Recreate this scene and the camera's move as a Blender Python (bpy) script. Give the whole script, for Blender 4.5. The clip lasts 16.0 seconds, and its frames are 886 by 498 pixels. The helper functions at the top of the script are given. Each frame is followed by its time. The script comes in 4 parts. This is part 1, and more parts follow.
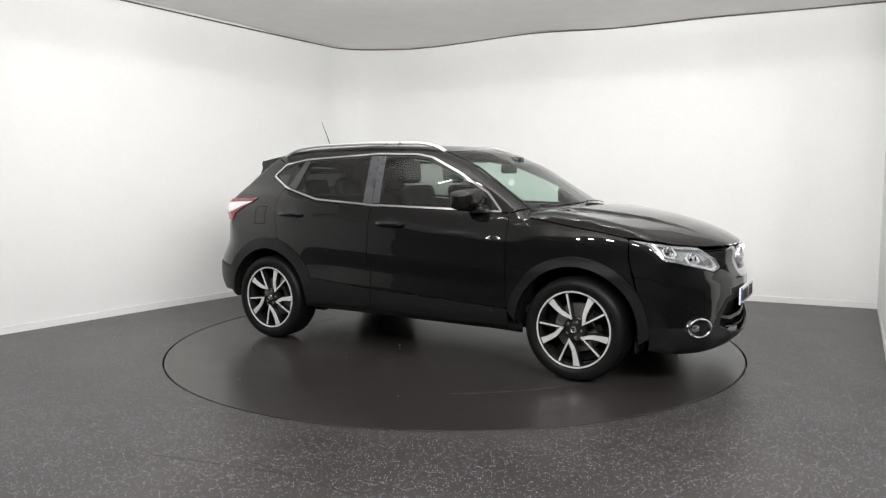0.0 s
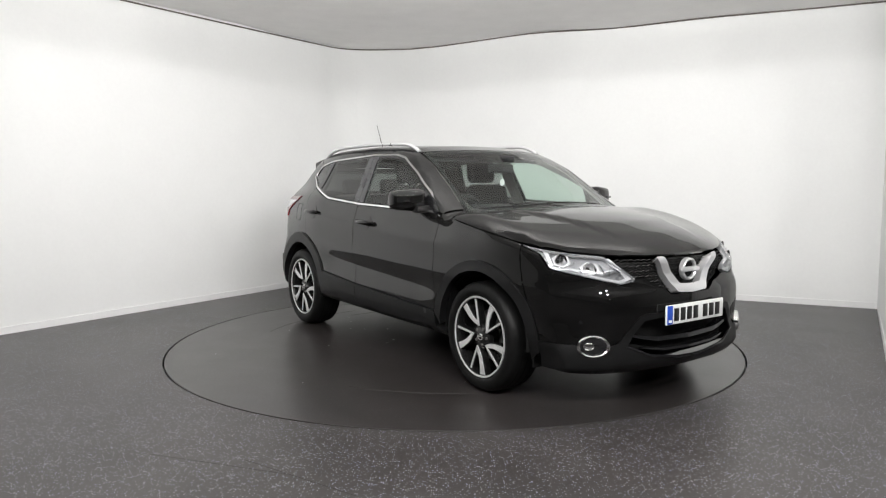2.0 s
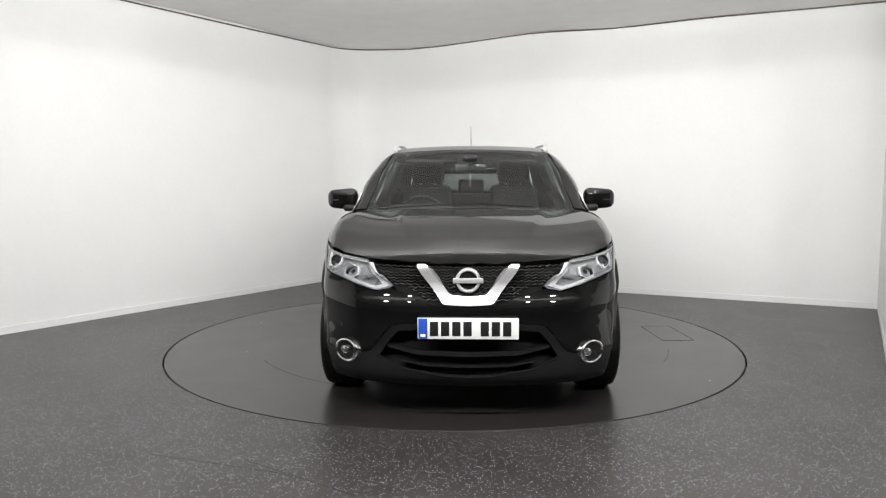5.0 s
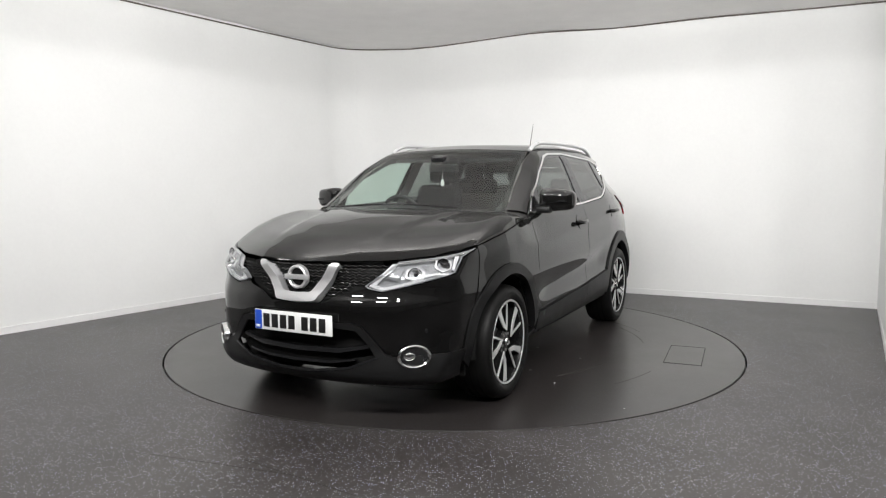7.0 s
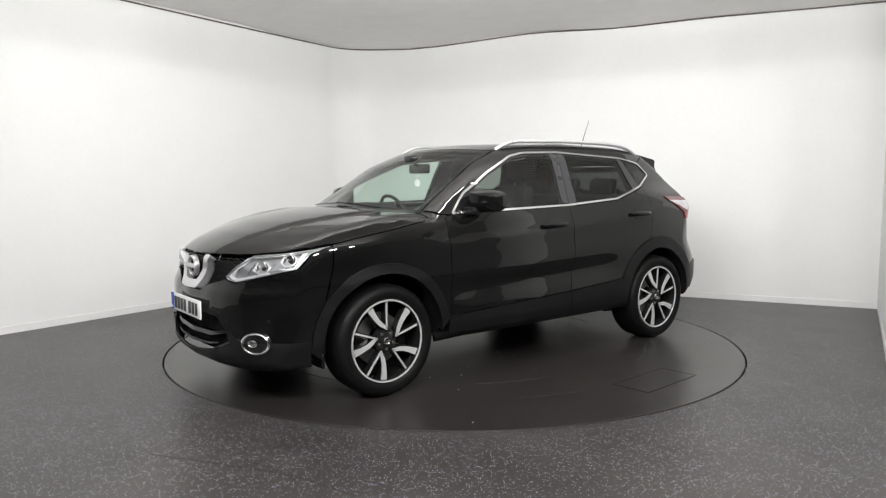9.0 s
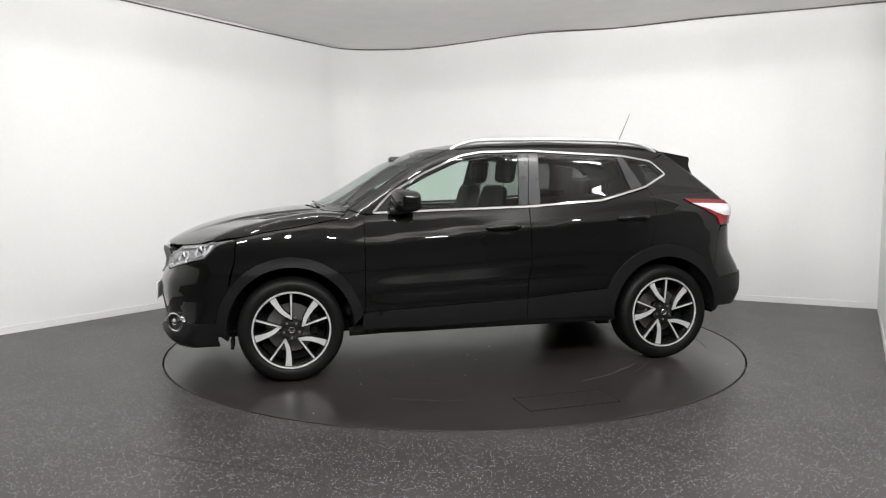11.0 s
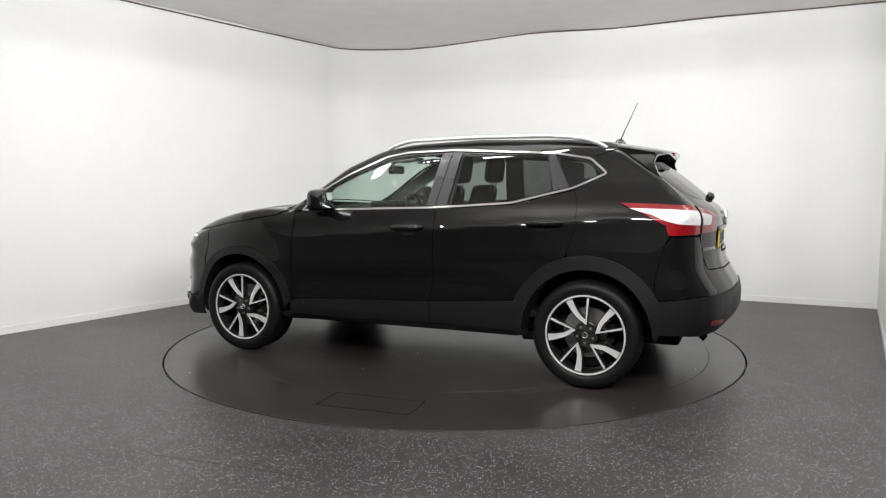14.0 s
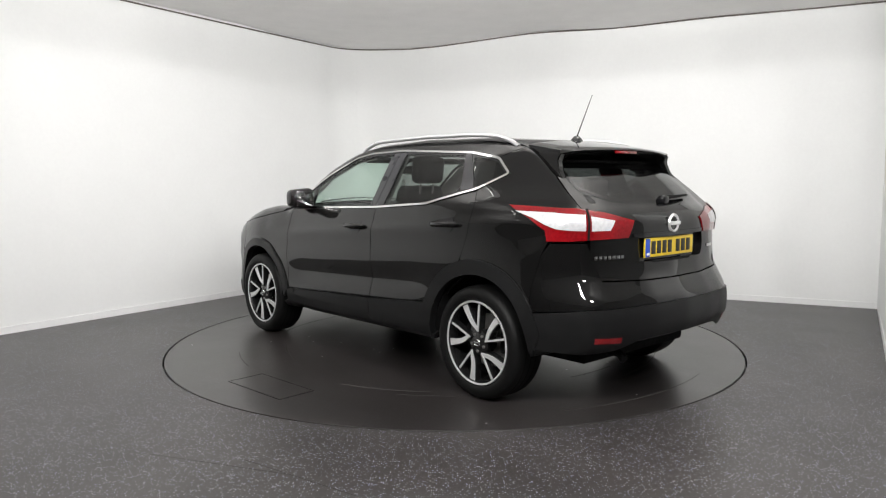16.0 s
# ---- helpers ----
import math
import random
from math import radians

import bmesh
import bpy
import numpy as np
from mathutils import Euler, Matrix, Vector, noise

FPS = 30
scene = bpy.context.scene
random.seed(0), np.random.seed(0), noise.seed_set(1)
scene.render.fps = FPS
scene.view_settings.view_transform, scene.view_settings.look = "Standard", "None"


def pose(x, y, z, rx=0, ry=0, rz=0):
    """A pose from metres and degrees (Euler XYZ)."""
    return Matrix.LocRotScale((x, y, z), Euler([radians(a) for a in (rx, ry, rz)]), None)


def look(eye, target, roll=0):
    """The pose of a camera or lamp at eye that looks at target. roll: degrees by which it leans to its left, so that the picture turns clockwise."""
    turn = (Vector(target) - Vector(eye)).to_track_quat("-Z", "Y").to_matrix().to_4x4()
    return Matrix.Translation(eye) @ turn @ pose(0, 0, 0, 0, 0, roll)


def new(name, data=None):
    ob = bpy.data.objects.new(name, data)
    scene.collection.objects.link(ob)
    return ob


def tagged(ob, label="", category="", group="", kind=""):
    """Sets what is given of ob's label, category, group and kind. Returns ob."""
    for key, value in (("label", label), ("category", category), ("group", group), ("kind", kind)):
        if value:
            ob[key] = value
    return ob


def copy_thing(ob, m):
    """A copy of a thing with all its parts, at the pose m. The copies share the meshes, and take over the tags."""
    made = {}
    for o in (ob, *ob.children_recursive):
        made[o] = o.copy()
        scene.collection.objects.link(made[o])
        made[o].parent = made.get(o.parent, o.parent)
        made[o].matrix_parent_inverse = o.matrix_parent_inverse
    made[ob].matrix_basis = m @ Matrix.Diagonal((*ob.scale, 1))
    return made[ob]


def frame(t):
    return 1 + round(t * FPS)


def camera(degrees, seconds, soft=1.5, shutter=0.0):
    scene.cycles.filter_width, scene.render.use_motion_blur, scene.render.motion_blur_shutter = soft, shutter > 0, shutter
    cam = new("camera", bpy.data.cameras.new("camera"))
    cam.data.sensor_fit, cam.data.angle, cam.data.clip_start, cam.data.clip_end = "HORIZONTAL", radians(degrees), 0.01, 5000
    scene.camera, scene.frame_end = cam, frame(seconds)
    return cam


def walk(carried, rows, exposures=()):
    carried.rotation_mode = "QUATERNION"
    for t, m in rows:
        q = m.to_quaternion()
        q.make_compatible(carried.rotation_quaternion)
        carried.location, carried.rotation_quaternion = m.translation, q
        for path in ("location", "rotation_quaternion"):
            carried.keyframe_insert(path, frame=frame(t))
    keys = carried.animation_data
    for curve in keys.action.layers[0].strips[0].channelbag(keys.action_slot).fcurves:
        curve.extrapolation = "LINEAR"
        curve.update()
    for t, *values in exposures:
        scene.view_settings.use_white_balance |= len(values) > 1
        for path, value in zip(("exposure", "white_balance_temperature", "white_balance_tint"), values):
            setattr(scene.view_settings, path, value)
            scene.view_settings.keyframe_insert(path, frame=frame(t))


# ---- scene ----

# ------------------------------------------------------------------ camera
cam = camera(62.9, 16.0, soft=1.2)
YAW, PITCH = radians(-0.7825), radians(-5.4171)
EYE = Vector((0.0, -5.8898, 1.2986))
AIM = EYE + Vector((math.sin(YAW) * math.cos(PITCH), math.cos(YAW) * math.cos(PITCH), math.sin(PITCH))) * 5
walk(cam, [(0.0, look(EYE, AIM, -0.2077)), (16.0, look(EYE, AIM, -0.2077))])


def heading(t):
    """Degrees of the turntable at t seconds."""
    return 0.00159383 * t ** 3 - 0.0364763 * t * t - 12.1646 * t - 30.1725


# ------------------------------------------------------------------ world and lamps
world = bpy.data.worlds.new("studio_dark")
world.use_nodes = True
world.node_tree.nodes["Background"].inputs[0].default_value = (0.8, 0.85, 1, 1)
world.node_tree.nodes["Background"].inputs[1].default_value = 0.03
scene.world = world
scene.view_settings.exposure = 0.0
WALL_LAMP, FRONT_LAMP = 13.4, 32.0
# place, aim and watts of each lamp
LAMPS = [((x, -1.25, 2.66), (x * 1.6 - 0.35, 4.2, 1.6), WALL_LAMP * k) for x, k in ((-1.7, 0.86), (-1.0, 1.06), (-0.3, 1.12), (0.4, 1.06), (1.1, 0.86), (1.8, 0.78))]
LAMPS += [((-1.9, -2.2, 2.66), (-4.4, 0.4, 1.0), WALL_LAMP * 0.70), ((2.0, -2.2, 2.66), (4.0, 0.6, 0.7), WALL_LAMP * 0.85)]
LAMPS += [((x, -4.4, 2.66), (x * 0.8 + 0.15, -0.2, 0.2), FRONT_LAMP * (1.0 if x < 1 else 1.15)) for x in (-2.4, -1.44, -0.48, 0.48, 1.44, 2.4)]


# ------------------------------------------------------------------ materials
def material(name):
    m = bpy.data.materials.new(name)
    m.use_nodes = True
    b = m.node_tree.nodes["Principled BSDF"]
    return m, m.node_tree, b


def simple(name, colour, rough=0.5, metal=0.0, noise_scale=40.0, vary=0.12, bump=0.0, coat=0.0, spec=0.5):
    """A surface with a little variation in tone and gloss at two scales."""
    m, t, b = material(name)
    n, l = t.nodes, t.links
    tc = n.new("ShaderNodeTexCoord")
    a = n.new("ShaderNodeTexNoise")
    a.inputs["Scale"].default_value, a.inputs["Detail"].default_value = noise_scale, 6
    l.new(tc.outputs["Object"], a.inputs["Vector"])
    c = n.new("ShaderNodeTexNoise")
    c.inputs["Scale"].default_value, c.inputs["Detail"].default_value = noise_scale * 0.08, 3
    l.new(tc.outputs["Object"], c.inputs["Vector"])
    add = n.new("ShaderNodeMath")
    add.operation = "ADD"
    l.new(a.outputs["Fac"], add.inputs[0]), l.new(c.outputs["Fac"], add.inputs[1])
    r = n.new("ShaderNodeMapRange")
    r.inputs["From Min"].default_value, r.inputs["From Max"].default_value = 0.6, 1.4
    r.inputs["To Min"].default_value, r.inputs["To Max"].default_value = 1 - vary, 1 + vary
    l.new(add.outputs[0], r.inputs["Value"])
    mix = n.new("ShaderNodeVectorMath")
    mix.operation = "SCALE"
    mix.inputs[0].default_value = colour
    l.new(r.outputs["Result"], mix.inputs["Scale"])
    l.new(mix.outputs["Vector"], b.inputs["Base Color"])
    rr = n.new("ShaderNodeMath")
    rr.operation = "MULTIPLY"
    rr.inputs[1].default_value = rough
    l.new(r.outputs["Result"], rr.inputs[0]), l.new(rr.outputs[0], b.inputs["Roughness"])
    b.inputs["Metallic"].default_value = metal
    b.inputs["Coat Weight"].default_value = coat
    b.inputs["Coat Roughness"].default_value = 0.02
    b.inputs["Specular IOR Level"].default_value = spec
    if bump:
        bp = n.new("ShaderNodeBump")
        bp.inputs["Strength"].default_value, bp.inputs["Distance"].default_value = 0.4, bump
        l.new(a.outputs["Fac"], bp.inputs["Height"]), l.new(bp.outputs["Normal"], b.inputs["Normal"])
    return m


def glass(name, colour, ior=1.45, rough=0.0):
    """Thin glazing: tinted see-through with a real gloss on top."""
    m, t, b = material(name)
    n, l = t.nodes, t.links
    tr = n.new("ShaderNodeBsdfTransparent")
    tr.inputs[0].default_value = (*colour, 1)
    gl = n.new("ShaderNodeBsdfGlossy")
    gl.inputs["Roughness"].default_value = rough
    lw = n.new("ShaderNodeLayerWeight")
    lw.inputs["Blend"].default_value = 0.5
    pw = n.new("ShaderNodeMath")
    pw.operation, pw.inputs[1].default_value = "POWER", 4.5
    l.new(lw.outputs["Facing"], pw.inputs[0])
    fr = n.new("ShaderNodeMath")
    f0 = ((ior - 1) / (ior + 1)) ** 2 * 1.6
    fr.operation, fr.inputs[1].default_value, fr.inputs[2].default_value = "MULTIPLY_ADD", 1 - f0, f0
    l.new(pw.outputs[0], fr.inputs[0])
    mix = n.new("ShaderNodeMixShader")
    l.new(fr.outputs[0], mix.inputs[0]), l.new(tr.outputs[0], mix.inputs[1]), l.new(gl.outputs[0], mix.inputs[2])
    l.new(mix.outputs[0], n["Material Output"].inputs["Surface"])
    return m


def glow(name, colour, strength):
    m, t, b = material(name)
    b.inputs["Base Color"].default_value = (*colour, 1)
    b.inputs["Emission Color"].default_value = (*colour, 1)
    b.inputs["Emission Strength"].default_value = strength
    return m


def floor_material(name, base, rough, fleck_mix=1.0, gloss=0.45):
    """Dark safety vinyl: pale and bluish flecks, scuffs and dull wiped patches."""
    m, t, b = material(name)
    n, l = t.nodes, t.links
    tc = n.new("ShaderNodeTexCoord")

    def tex(kind, scale, detail=4.0, rough_=0.5):
        q = n.new(kind)
        q.inputs["Scale"].default_value = scale
        if kind == "ShaderNodeTexNoise":
            q.inputs["Detail"].default_value, q.inputs["Roughness"].default_value = detail, rough_
        l.new(tc.outputs["Object"], q.inputs["Vector"])
        return q

    def ramp(src, lo, hi, a=0.0, c=1.0):
        r = n.new("ShaderNodeMapRange")
        r.inputs["From Min"].default_value, r.inputs["From Max"].default_value = lo, hi
        r.inputs["To Min"].default_value, r.inputs["To Max"].default_value = a, c
        l.new(src, r.inputs["Value"])
        return r.outputs["Result"]

    fleck = tex("ShaderNodeTexVoronoi", 100)
    f1 = ramp(fleck.outputs["Distance"], 0.20, 0.34, 1, 0)
    hue = n.new("ShaderNodeSeparateColor")
    l.new(fleck.outputs["Color"], hue.inputs[0])
    pick = ramp(hue.outputs[0], 0.45, 0.80)
    fm = n.new("ShaderNodeMath")
    fm.operation = "MULTIPLY"
    l.new(f1, fm.inputs[0]), l.new(pick, fm.inputs[1])
    fk = n.new("ShaderNodeMath")
    fk.operation, fk.inputs[1].default_value = "MULTIPLY", fleck_mix
    l.new(fm.outputs[0], fk.inputs[0])
    cloud, grain = tex("ShaderNodeTexNoise", 0.9, 5, 0.6), tex("ShaderNodeTexNoise", 60, 6, 0.7)
    tone = n.new("ShaderNodeMath")
    tone.operation = "MULTIPLY"
    l.new(ramp(cloud.outputs["Fac"], 0.3, 0.7, 0.72, 1.3), tone.inputs[0]), l.new(ramp(grain.outputs["Fac"], 0.3, 0.7, 0.8, 1.2), tone.inputs[1])
    col = n.new("ShaderNodeVectorMath")
    col.operation = "SCALE"
    col.inputs[0].default_value = base
    l.new(tone.outputs[0], col.inputs["Scale"])
    fc = n.new("ShaderNodeMix")
    fc.data_type = "RGBA"
    fc.inputs["A"].default_value, fc.inputs["B"].default_value = (0.58, 0.57, 0.58, 1), (0.34, 0.37, 0.58, 1)
    l.new(hue.outputs[1], fc.inputs["Factor"])
    mix = n.new("ShaderNodeMix")
    mix.data_type = "RGBA"
    l.new(fk.outputs[0], mix.inputs["Factor"]), l.new(col.outputs["Vector"], mix.inputs["A"]), l.new(fc.outputs["Result"], mix.inputs["B"])
    l.new(mix.outputs["Result"], b.inputs["Base Color"])
    scuff = tex("ShaderNodeTexNoise", 2.2, 6, 0.65)
    l.new(ramp(scuff.outputs["Fac"], 0.35, 0.7, rough * 0.95, rough * 1.07), b.inputs["Roughness"])
    b.inputs["Specular IOR Level"].default_value = gloss
    bp = n.new("ShaderNodeBump")
    bp.inputs["Strength"].default_value, bp.inputs["Distance"].default_value = 0.25, 0.0006
    l.new(grain.outputs["Fac"], bp.inputs["Height"]), l.new(bp.outputs["Normal"], b.inputs["Normal"])
    return m


WALL = simple("white_wall_paint", (0.80, 0.805, 0.80), 0.6, noise_scale=30, vary=0.02, bump=0.0008)
# dark grey stands in for the unlit space behind the camera
UNSEEN_DARK = simple("unseen_wall_dark", (0.20, 0.20, 0.20), 0.7, noise_scale=20, vary=0.1)
SKIRT = simple("white_gloss_paint", (0.8, 0.8, 0.8), 0.3, noise_scale=25, vary=0.03)
FABRIC = simple("ceiling_fabric", (0.90, 0.885, 0.875), 0.9, noise_scale=60, vary=0.04, bump=0.001)
# dark brown that stands in for the shade in the gap at the hem
HEM_SHADOW = simple("hem_shadow_dark", (0.12, 0.1, 0.09), 0.7)
FLOOR = floor_material("speckled_vinyl", (0.040, 0.0360, 0.0342), 0.40, 1.0)
TABLE = floor_material("turntable_vinyl", (0.025, 0.0218, 0.0208), 0.29, 0.12, 0.5)
SCUFF = simple("pale_scuff", (0.055, 0.052, 0.05), 0.5, noise_scale=80, vary=0.4)
GAP = simple("black_gap", (0.006, 0.006, 0.006), 0.7, spec=0.15)
PAINT = simple("black_car_paint", (0.003, 0.0029, 0.0029), 0.5, noise_scale=300, vary=0.1, coat=1.0, spec=0.05)
PLASTIC = simple("black_textured_plastic", (0.0070, 0.0070, 0.0073), 0.42, noise_scale=150, vary=0.12, bump=0.0002, spec=0.29)
GLOSS = simple("gloss_black_trim", (0.012, 0.012, 0.013), 0.12, noise_scale=80)
PILLAR = simple("satin_grey_trim", (0.035, 0.035, 0.038), 0.28, noise_scale=12, vary=0.04)
CHROME = simple("chrome", (0.78, 0.78, 0.78), 0.10, 1.0, noise_scale=10, vary=0.03)
SATIN = simple("satin_aluminium", (0.70, 0.70, 0.71), 0.28, 0.6, noise_scale=12, vary=0.03)
RUBBER = simple("tyre_rubber", (0.005, 0.005, 0.005), 0.5, noise_scale=60, vary=0.2, bump=0.0003, spec=0.18)
ALLOY = simple("machined_alloy", (0.74, 0.74, 0.74), 0.35, 0.45, noise_scale=120, vary=0.06)
WHEELBLACK = simple("gloss_black_wheel", (0.012, 0.012, 0.012), 0.2, noise_scale=90)
STEEL = simple("brake_steel", (0.32, 0.31, 0.30), 0.4, 0.9, noise_scale=70, vary=0.2)
DARK = simple("underbody_black", (0.008, 0.008, 0.008), 0.8, noise_scale=30, vary=0.3, spec=0.15)
CLOTH = simple("black_seat_cloth", (0.005, 0.005, 0.0053), 0.85, noise_scale=90, vary=0.2, spec=0.08)
DASH = simple("dark_dashboard", (0.02, 0.02, 0.021), 0.6, noise_scale=60, spec=0.12)
LINER = simple("grey_headliner", (0.28, 0.28, 0.27), 0.9, noise_scale=150)
GLASS_F = glass("windscreen_glass", (0.80, 0.90, 0.85))
GLASS_S = glass("door_glass", (0.76, 0.87, 0.81))
GLASS_P = glass("privacy_glass", (0.29, 0.31, 0.30), 1.5)
GLASS_R = glass("rear_window_glass", (0.17, 0.18, 0.18), 1.5)
LENS = glass("lamp_lens", (0.95, 0.96, 0.97), 1.4)
RED = simple("red_lens", (0.20, 0.004, 0.007), 0.12, noise_scale=70, vary=0.4, coat=1.0)
CLEARLAMP = simple("silvered_lamp", (0.72, 0.72, 0.74), 0.20, 0.3, noise_scale=55, vary=0.2, coat=1.0)
LAMPGREY = simple("lamp_housing_grey", (0.27, 0.275, 0.285), 0.3, 0.4, noise_scale=40, vary=0.2)
PLATE_W = simple("white_plate", (0.82, 0.83, 0.82), 0.35, noise_scale=30, vary=0.03)
PLATE_Y = simple("yellow_plate", (0.80, 0.56, 0.03), 0.35, noise_scale=30, vary=0.03)
INK = simple("black_ink", (0.01, 0.01, 0.01), 0.4)
BLUE = simple("blue_strip", (0.015, 0.07, 0.45), 0.4)
WHITE = simple("white_card", (0.8, 0.8, 0.8), 0.6)
MIRROR = simple("mirror_glass", (0.9, 0.9, 0.9), 0.02, 1.0)
PANEL = glow("lamp_panel", (1.0, 0.985, 0.95), 18.0)


# ------------------------------------------------------------------ mesh helpers
def part(name, bm, mat, parent, label="", smooth=True):
    """Links a bmesh as one mesh object under a thing or a part."""
    me = bpy.data.meshes.new(name)
    bm.to_mesh(me)
    bm.free()
    if smooth:
        for p in me.polygons:
            p.use_smooth = True
        me.set_sharp_from_angle(angle=radians(38))
    me.materials.append(mat)
    ob = new(name, me)
    if parent is not None:
        ob.parent = parent
    if label:
        ob["label"] = label
    return ob


def box(sx, sy, sz, at=(0, 0, 0), bevel=0.0, seg=2, rot=None, taper=None):
    """A bevelled block; taper scales the top in x and y."""
    bm = bmesh.new()
    bmesh.ops.create_cube(bm, size=1)
    for v in bm.verts:
        k = taper if taper and v.co.z > 0 else (1, 1)
        v.co = Vector((v.co.x * sx * k[0], v.co.y * sy * k[1], v.co.z * sz))
    if bevel:
        bmesh.ops.bevel(bm, geom=bm.edges[:], offset=bevel, segments=seg, profile=0.5, affect="EDGES")
    m = Matrix.Translation(at)
    if rot:
        m = m @ pose(0, 0, 0, *rot)
    bmesh.ops.transform(bm, matrix=m, verts=bm.verts)
    return bm


def join(*bms):
    out = bmesh.new()
    for b in bms:
        me = bpy.data.meshes.new("tmp")
        b.to_mesh(me)
        b.free()
        out.from_mesh(me)
        bpy.data.meshes.remove(me)
    return out


def revolve(profile, axis="y", seg=64, at=(0, 0, 0), closed=False):
    """Turns a profile of (radius, offset) round an axis."""
    bm = bmesh.new()
    rings = []
    for r, o in profile:
        ring = []
        for i in range(seg):
            a = 2 * math.pi * i / seg
            c, s = r * math.cos(a), r * math.sin(a)
            p = {"y": (c, o, s), "x": (o, c, s), "z": (c, s, o)}[axis]
            ring.append(bm.verts.new(Vector(p) + Vector(at)))
        rings.append(ring)
    pairs = list(zip(rings, rings[1:])) + ([(rings[-1], rings[0])] if closed else [])
    for a, b in pairs:
        for i in range(seg):
            j = (i + 1) % seg
            bm.faces.new((a[i], a[j], b[j], b[i]))
    bmesh.ops.recalc_face_normals(bm, faces=bm.faces)
    return bm


def tube(points, radius, seg=8, squash=1.0, cap=True):
    """A rod along a line of points."""
    bm = bmesh.new()
    pts = [Vector(p) for p in points]
    rings = []
    for i, p in enumerate(pts):
        d = (pts[min(i + 1, len(pts) - 1)] - pts[max(i - 1, 0)]).normalized()
        up = Vector((0, 0, 1)) if abs(d.z) < 0.9 else Vector((1, 0, 0))
        u = d.cross(up).normalized()
        v = u.cross(d)
        r = radius[i] if isinstance(radius, (list, tuple)) else radius
        rings.append([bm.verts.new(p + u * math.cos(a) * r + v * math.sin(a) * r * squash) for a in [2 * math.pi * k / seg for k in range(seg)]])
    for a, b in zip(rings, rings[1:]):
        for i in range(seg):
            bm.faces.new((a[i], a[(i + 1) % seg], b[(i + 1) % seg], b[i]))
    if cap:
        bm.faces.new(rings[0]), bm.faces.new(rings[-1])
    bmesh.ops.recalc_face_normals(bm, faces=bm.faces)
    return bm


def extrude_outline(pts, depth, plane="xy", at=0.0):
    """A plate from a closed outline: plane xy, xz or yz, thick by depth from at."""
    bm = bmesh.new()
    mk = {"xy": lambda a, b, c: (a, b, c), "xz": lambda a, b, c: (a, c, b), "yz": lambda a, b, c: (c, a, b)}[plane]
    lo = [bm.verts.new(mk(a, b, at)) for a, b in pts]
    hi = [bm.verts.new(mk(a, b, at + depth)) for a, b in pts]
    bm.faces.new(lo), bm.faces.new(hi)
    for i in range(len(pts)):
        j = (i + 1) % len(pts)
        bm.faces.new((lo[i], lo[j], hi[j], hi[i]))
    bmesh.ops.recalc_face_normals(bm, faces=bm.faces)
    return bm


# ------------------------------------------------------------------ the room
A, B, C, D = Vector((-3.86, 0.14)), Vector((-1.317, 3.95)), Vector((4.25, 1.34)), Vector((2.95, -1.06))
E_, F_, G_, H_ = Vector((5.0, -1.9)), Vector((5.0, -9.5)), Vector((-6.2, -9.5)), Vector((-6.2, -3.366))
HEIGHT = 3.0


def rounded_corner(p, q, r, radius, n=14):
    """Points that go round the corner q between p and r."""
    a, c = (p - q).normalized(), (r - q).normalized()
    half = a.angle(c) / 2
    d = radius / math.tan(half)
    mid = q + (a + c).normalized() * radius / math.sin(half)
    s, e = q + a * d - mid, q + c * d - mid
    turn = s.angle_signed(e)
    return [mid + Matrix.Rotation(-turn * i / n, 2) @ s for i in range(n + 1)]


def wall_strip(path, z0, z1, thick, out):
    """An upright wall along a plan path, thick on its outer side."""
    bm = bmesh.new()
    rows = []
    for i, p in enumerate(path):
        d = (path[min(i + 1, len(path) - 1)] - path[max(i - 1, 0)]).normalized()
        n = Vector((-d.y, d.x)) * out
        q = p + n * thick
        rows.append([bm.verts.new((*p, z0)), bm.verts.new((*p, z1)), bm.verts.new((*q, z1)), bm.verts.new((*q, z0))])
    for a, b in zip(rows, rows[1:]):
        for k in range(4):
            bm.faces.new((a[k], a[(k + 1) % 4], b[(k + 1) % 4], b[k]))
    bm.faces.new(rows[0]), bm.faces.new(rows[-1])
    bmesh.ops.recalc_face_normals(bm, faces=bm.faces)
    return bm


CORNER = rounded_corner(A, B, C, 0.55)
MIDC = len(CORNER) // 2
tagged(part("wall_left", wall_strip([H_, A] + CORNER[:MIDC + 1], 0, HEIGHT + 0.4, 0.12, 1), WALL, None), "plain white painted studio wall with a coved corner", "wall", kind="structure")
tagged(part("wall_back", wall_strip(CORNER[MIDC:] + [C], 0, HEIGHT + 0.4, 0.12, 1), WALL, None), "plain white painted studio back wall", "wall", kind="structure")
tagged(part("wall_right", wall_strip([C, D, E_], 0, HEIGHT + 0.4, 0.12, 1), WALL, None), "plain white painted studio side wall", "wall", kind="structure")
# unseen wall, added to close the room and darken what the car reflects
tagged(part("wall_rear", wall_strip([E_, F_, G_, H_], 0, HEIGHT + 0.4, 0.12, 1), UNSEEN_DARK, None), "unseen dark grey wall added behind the filming position to keep reflections dark", "wall", kind="structure")
sk1 = wall_strip([A + (A - B) * 0.6] + [A] + CORNER[:MIDC + 1], 0.0, 0.062, 0.014, -1)
sk2 = wall_strip(CORNER[MIDC:] + [C], 0.0, 0.062, 0.014, -1)
sk3 = wall_strip([C - Vector((0.0, 0.03)), D], 0.0, 0.062, 0.014, -1)
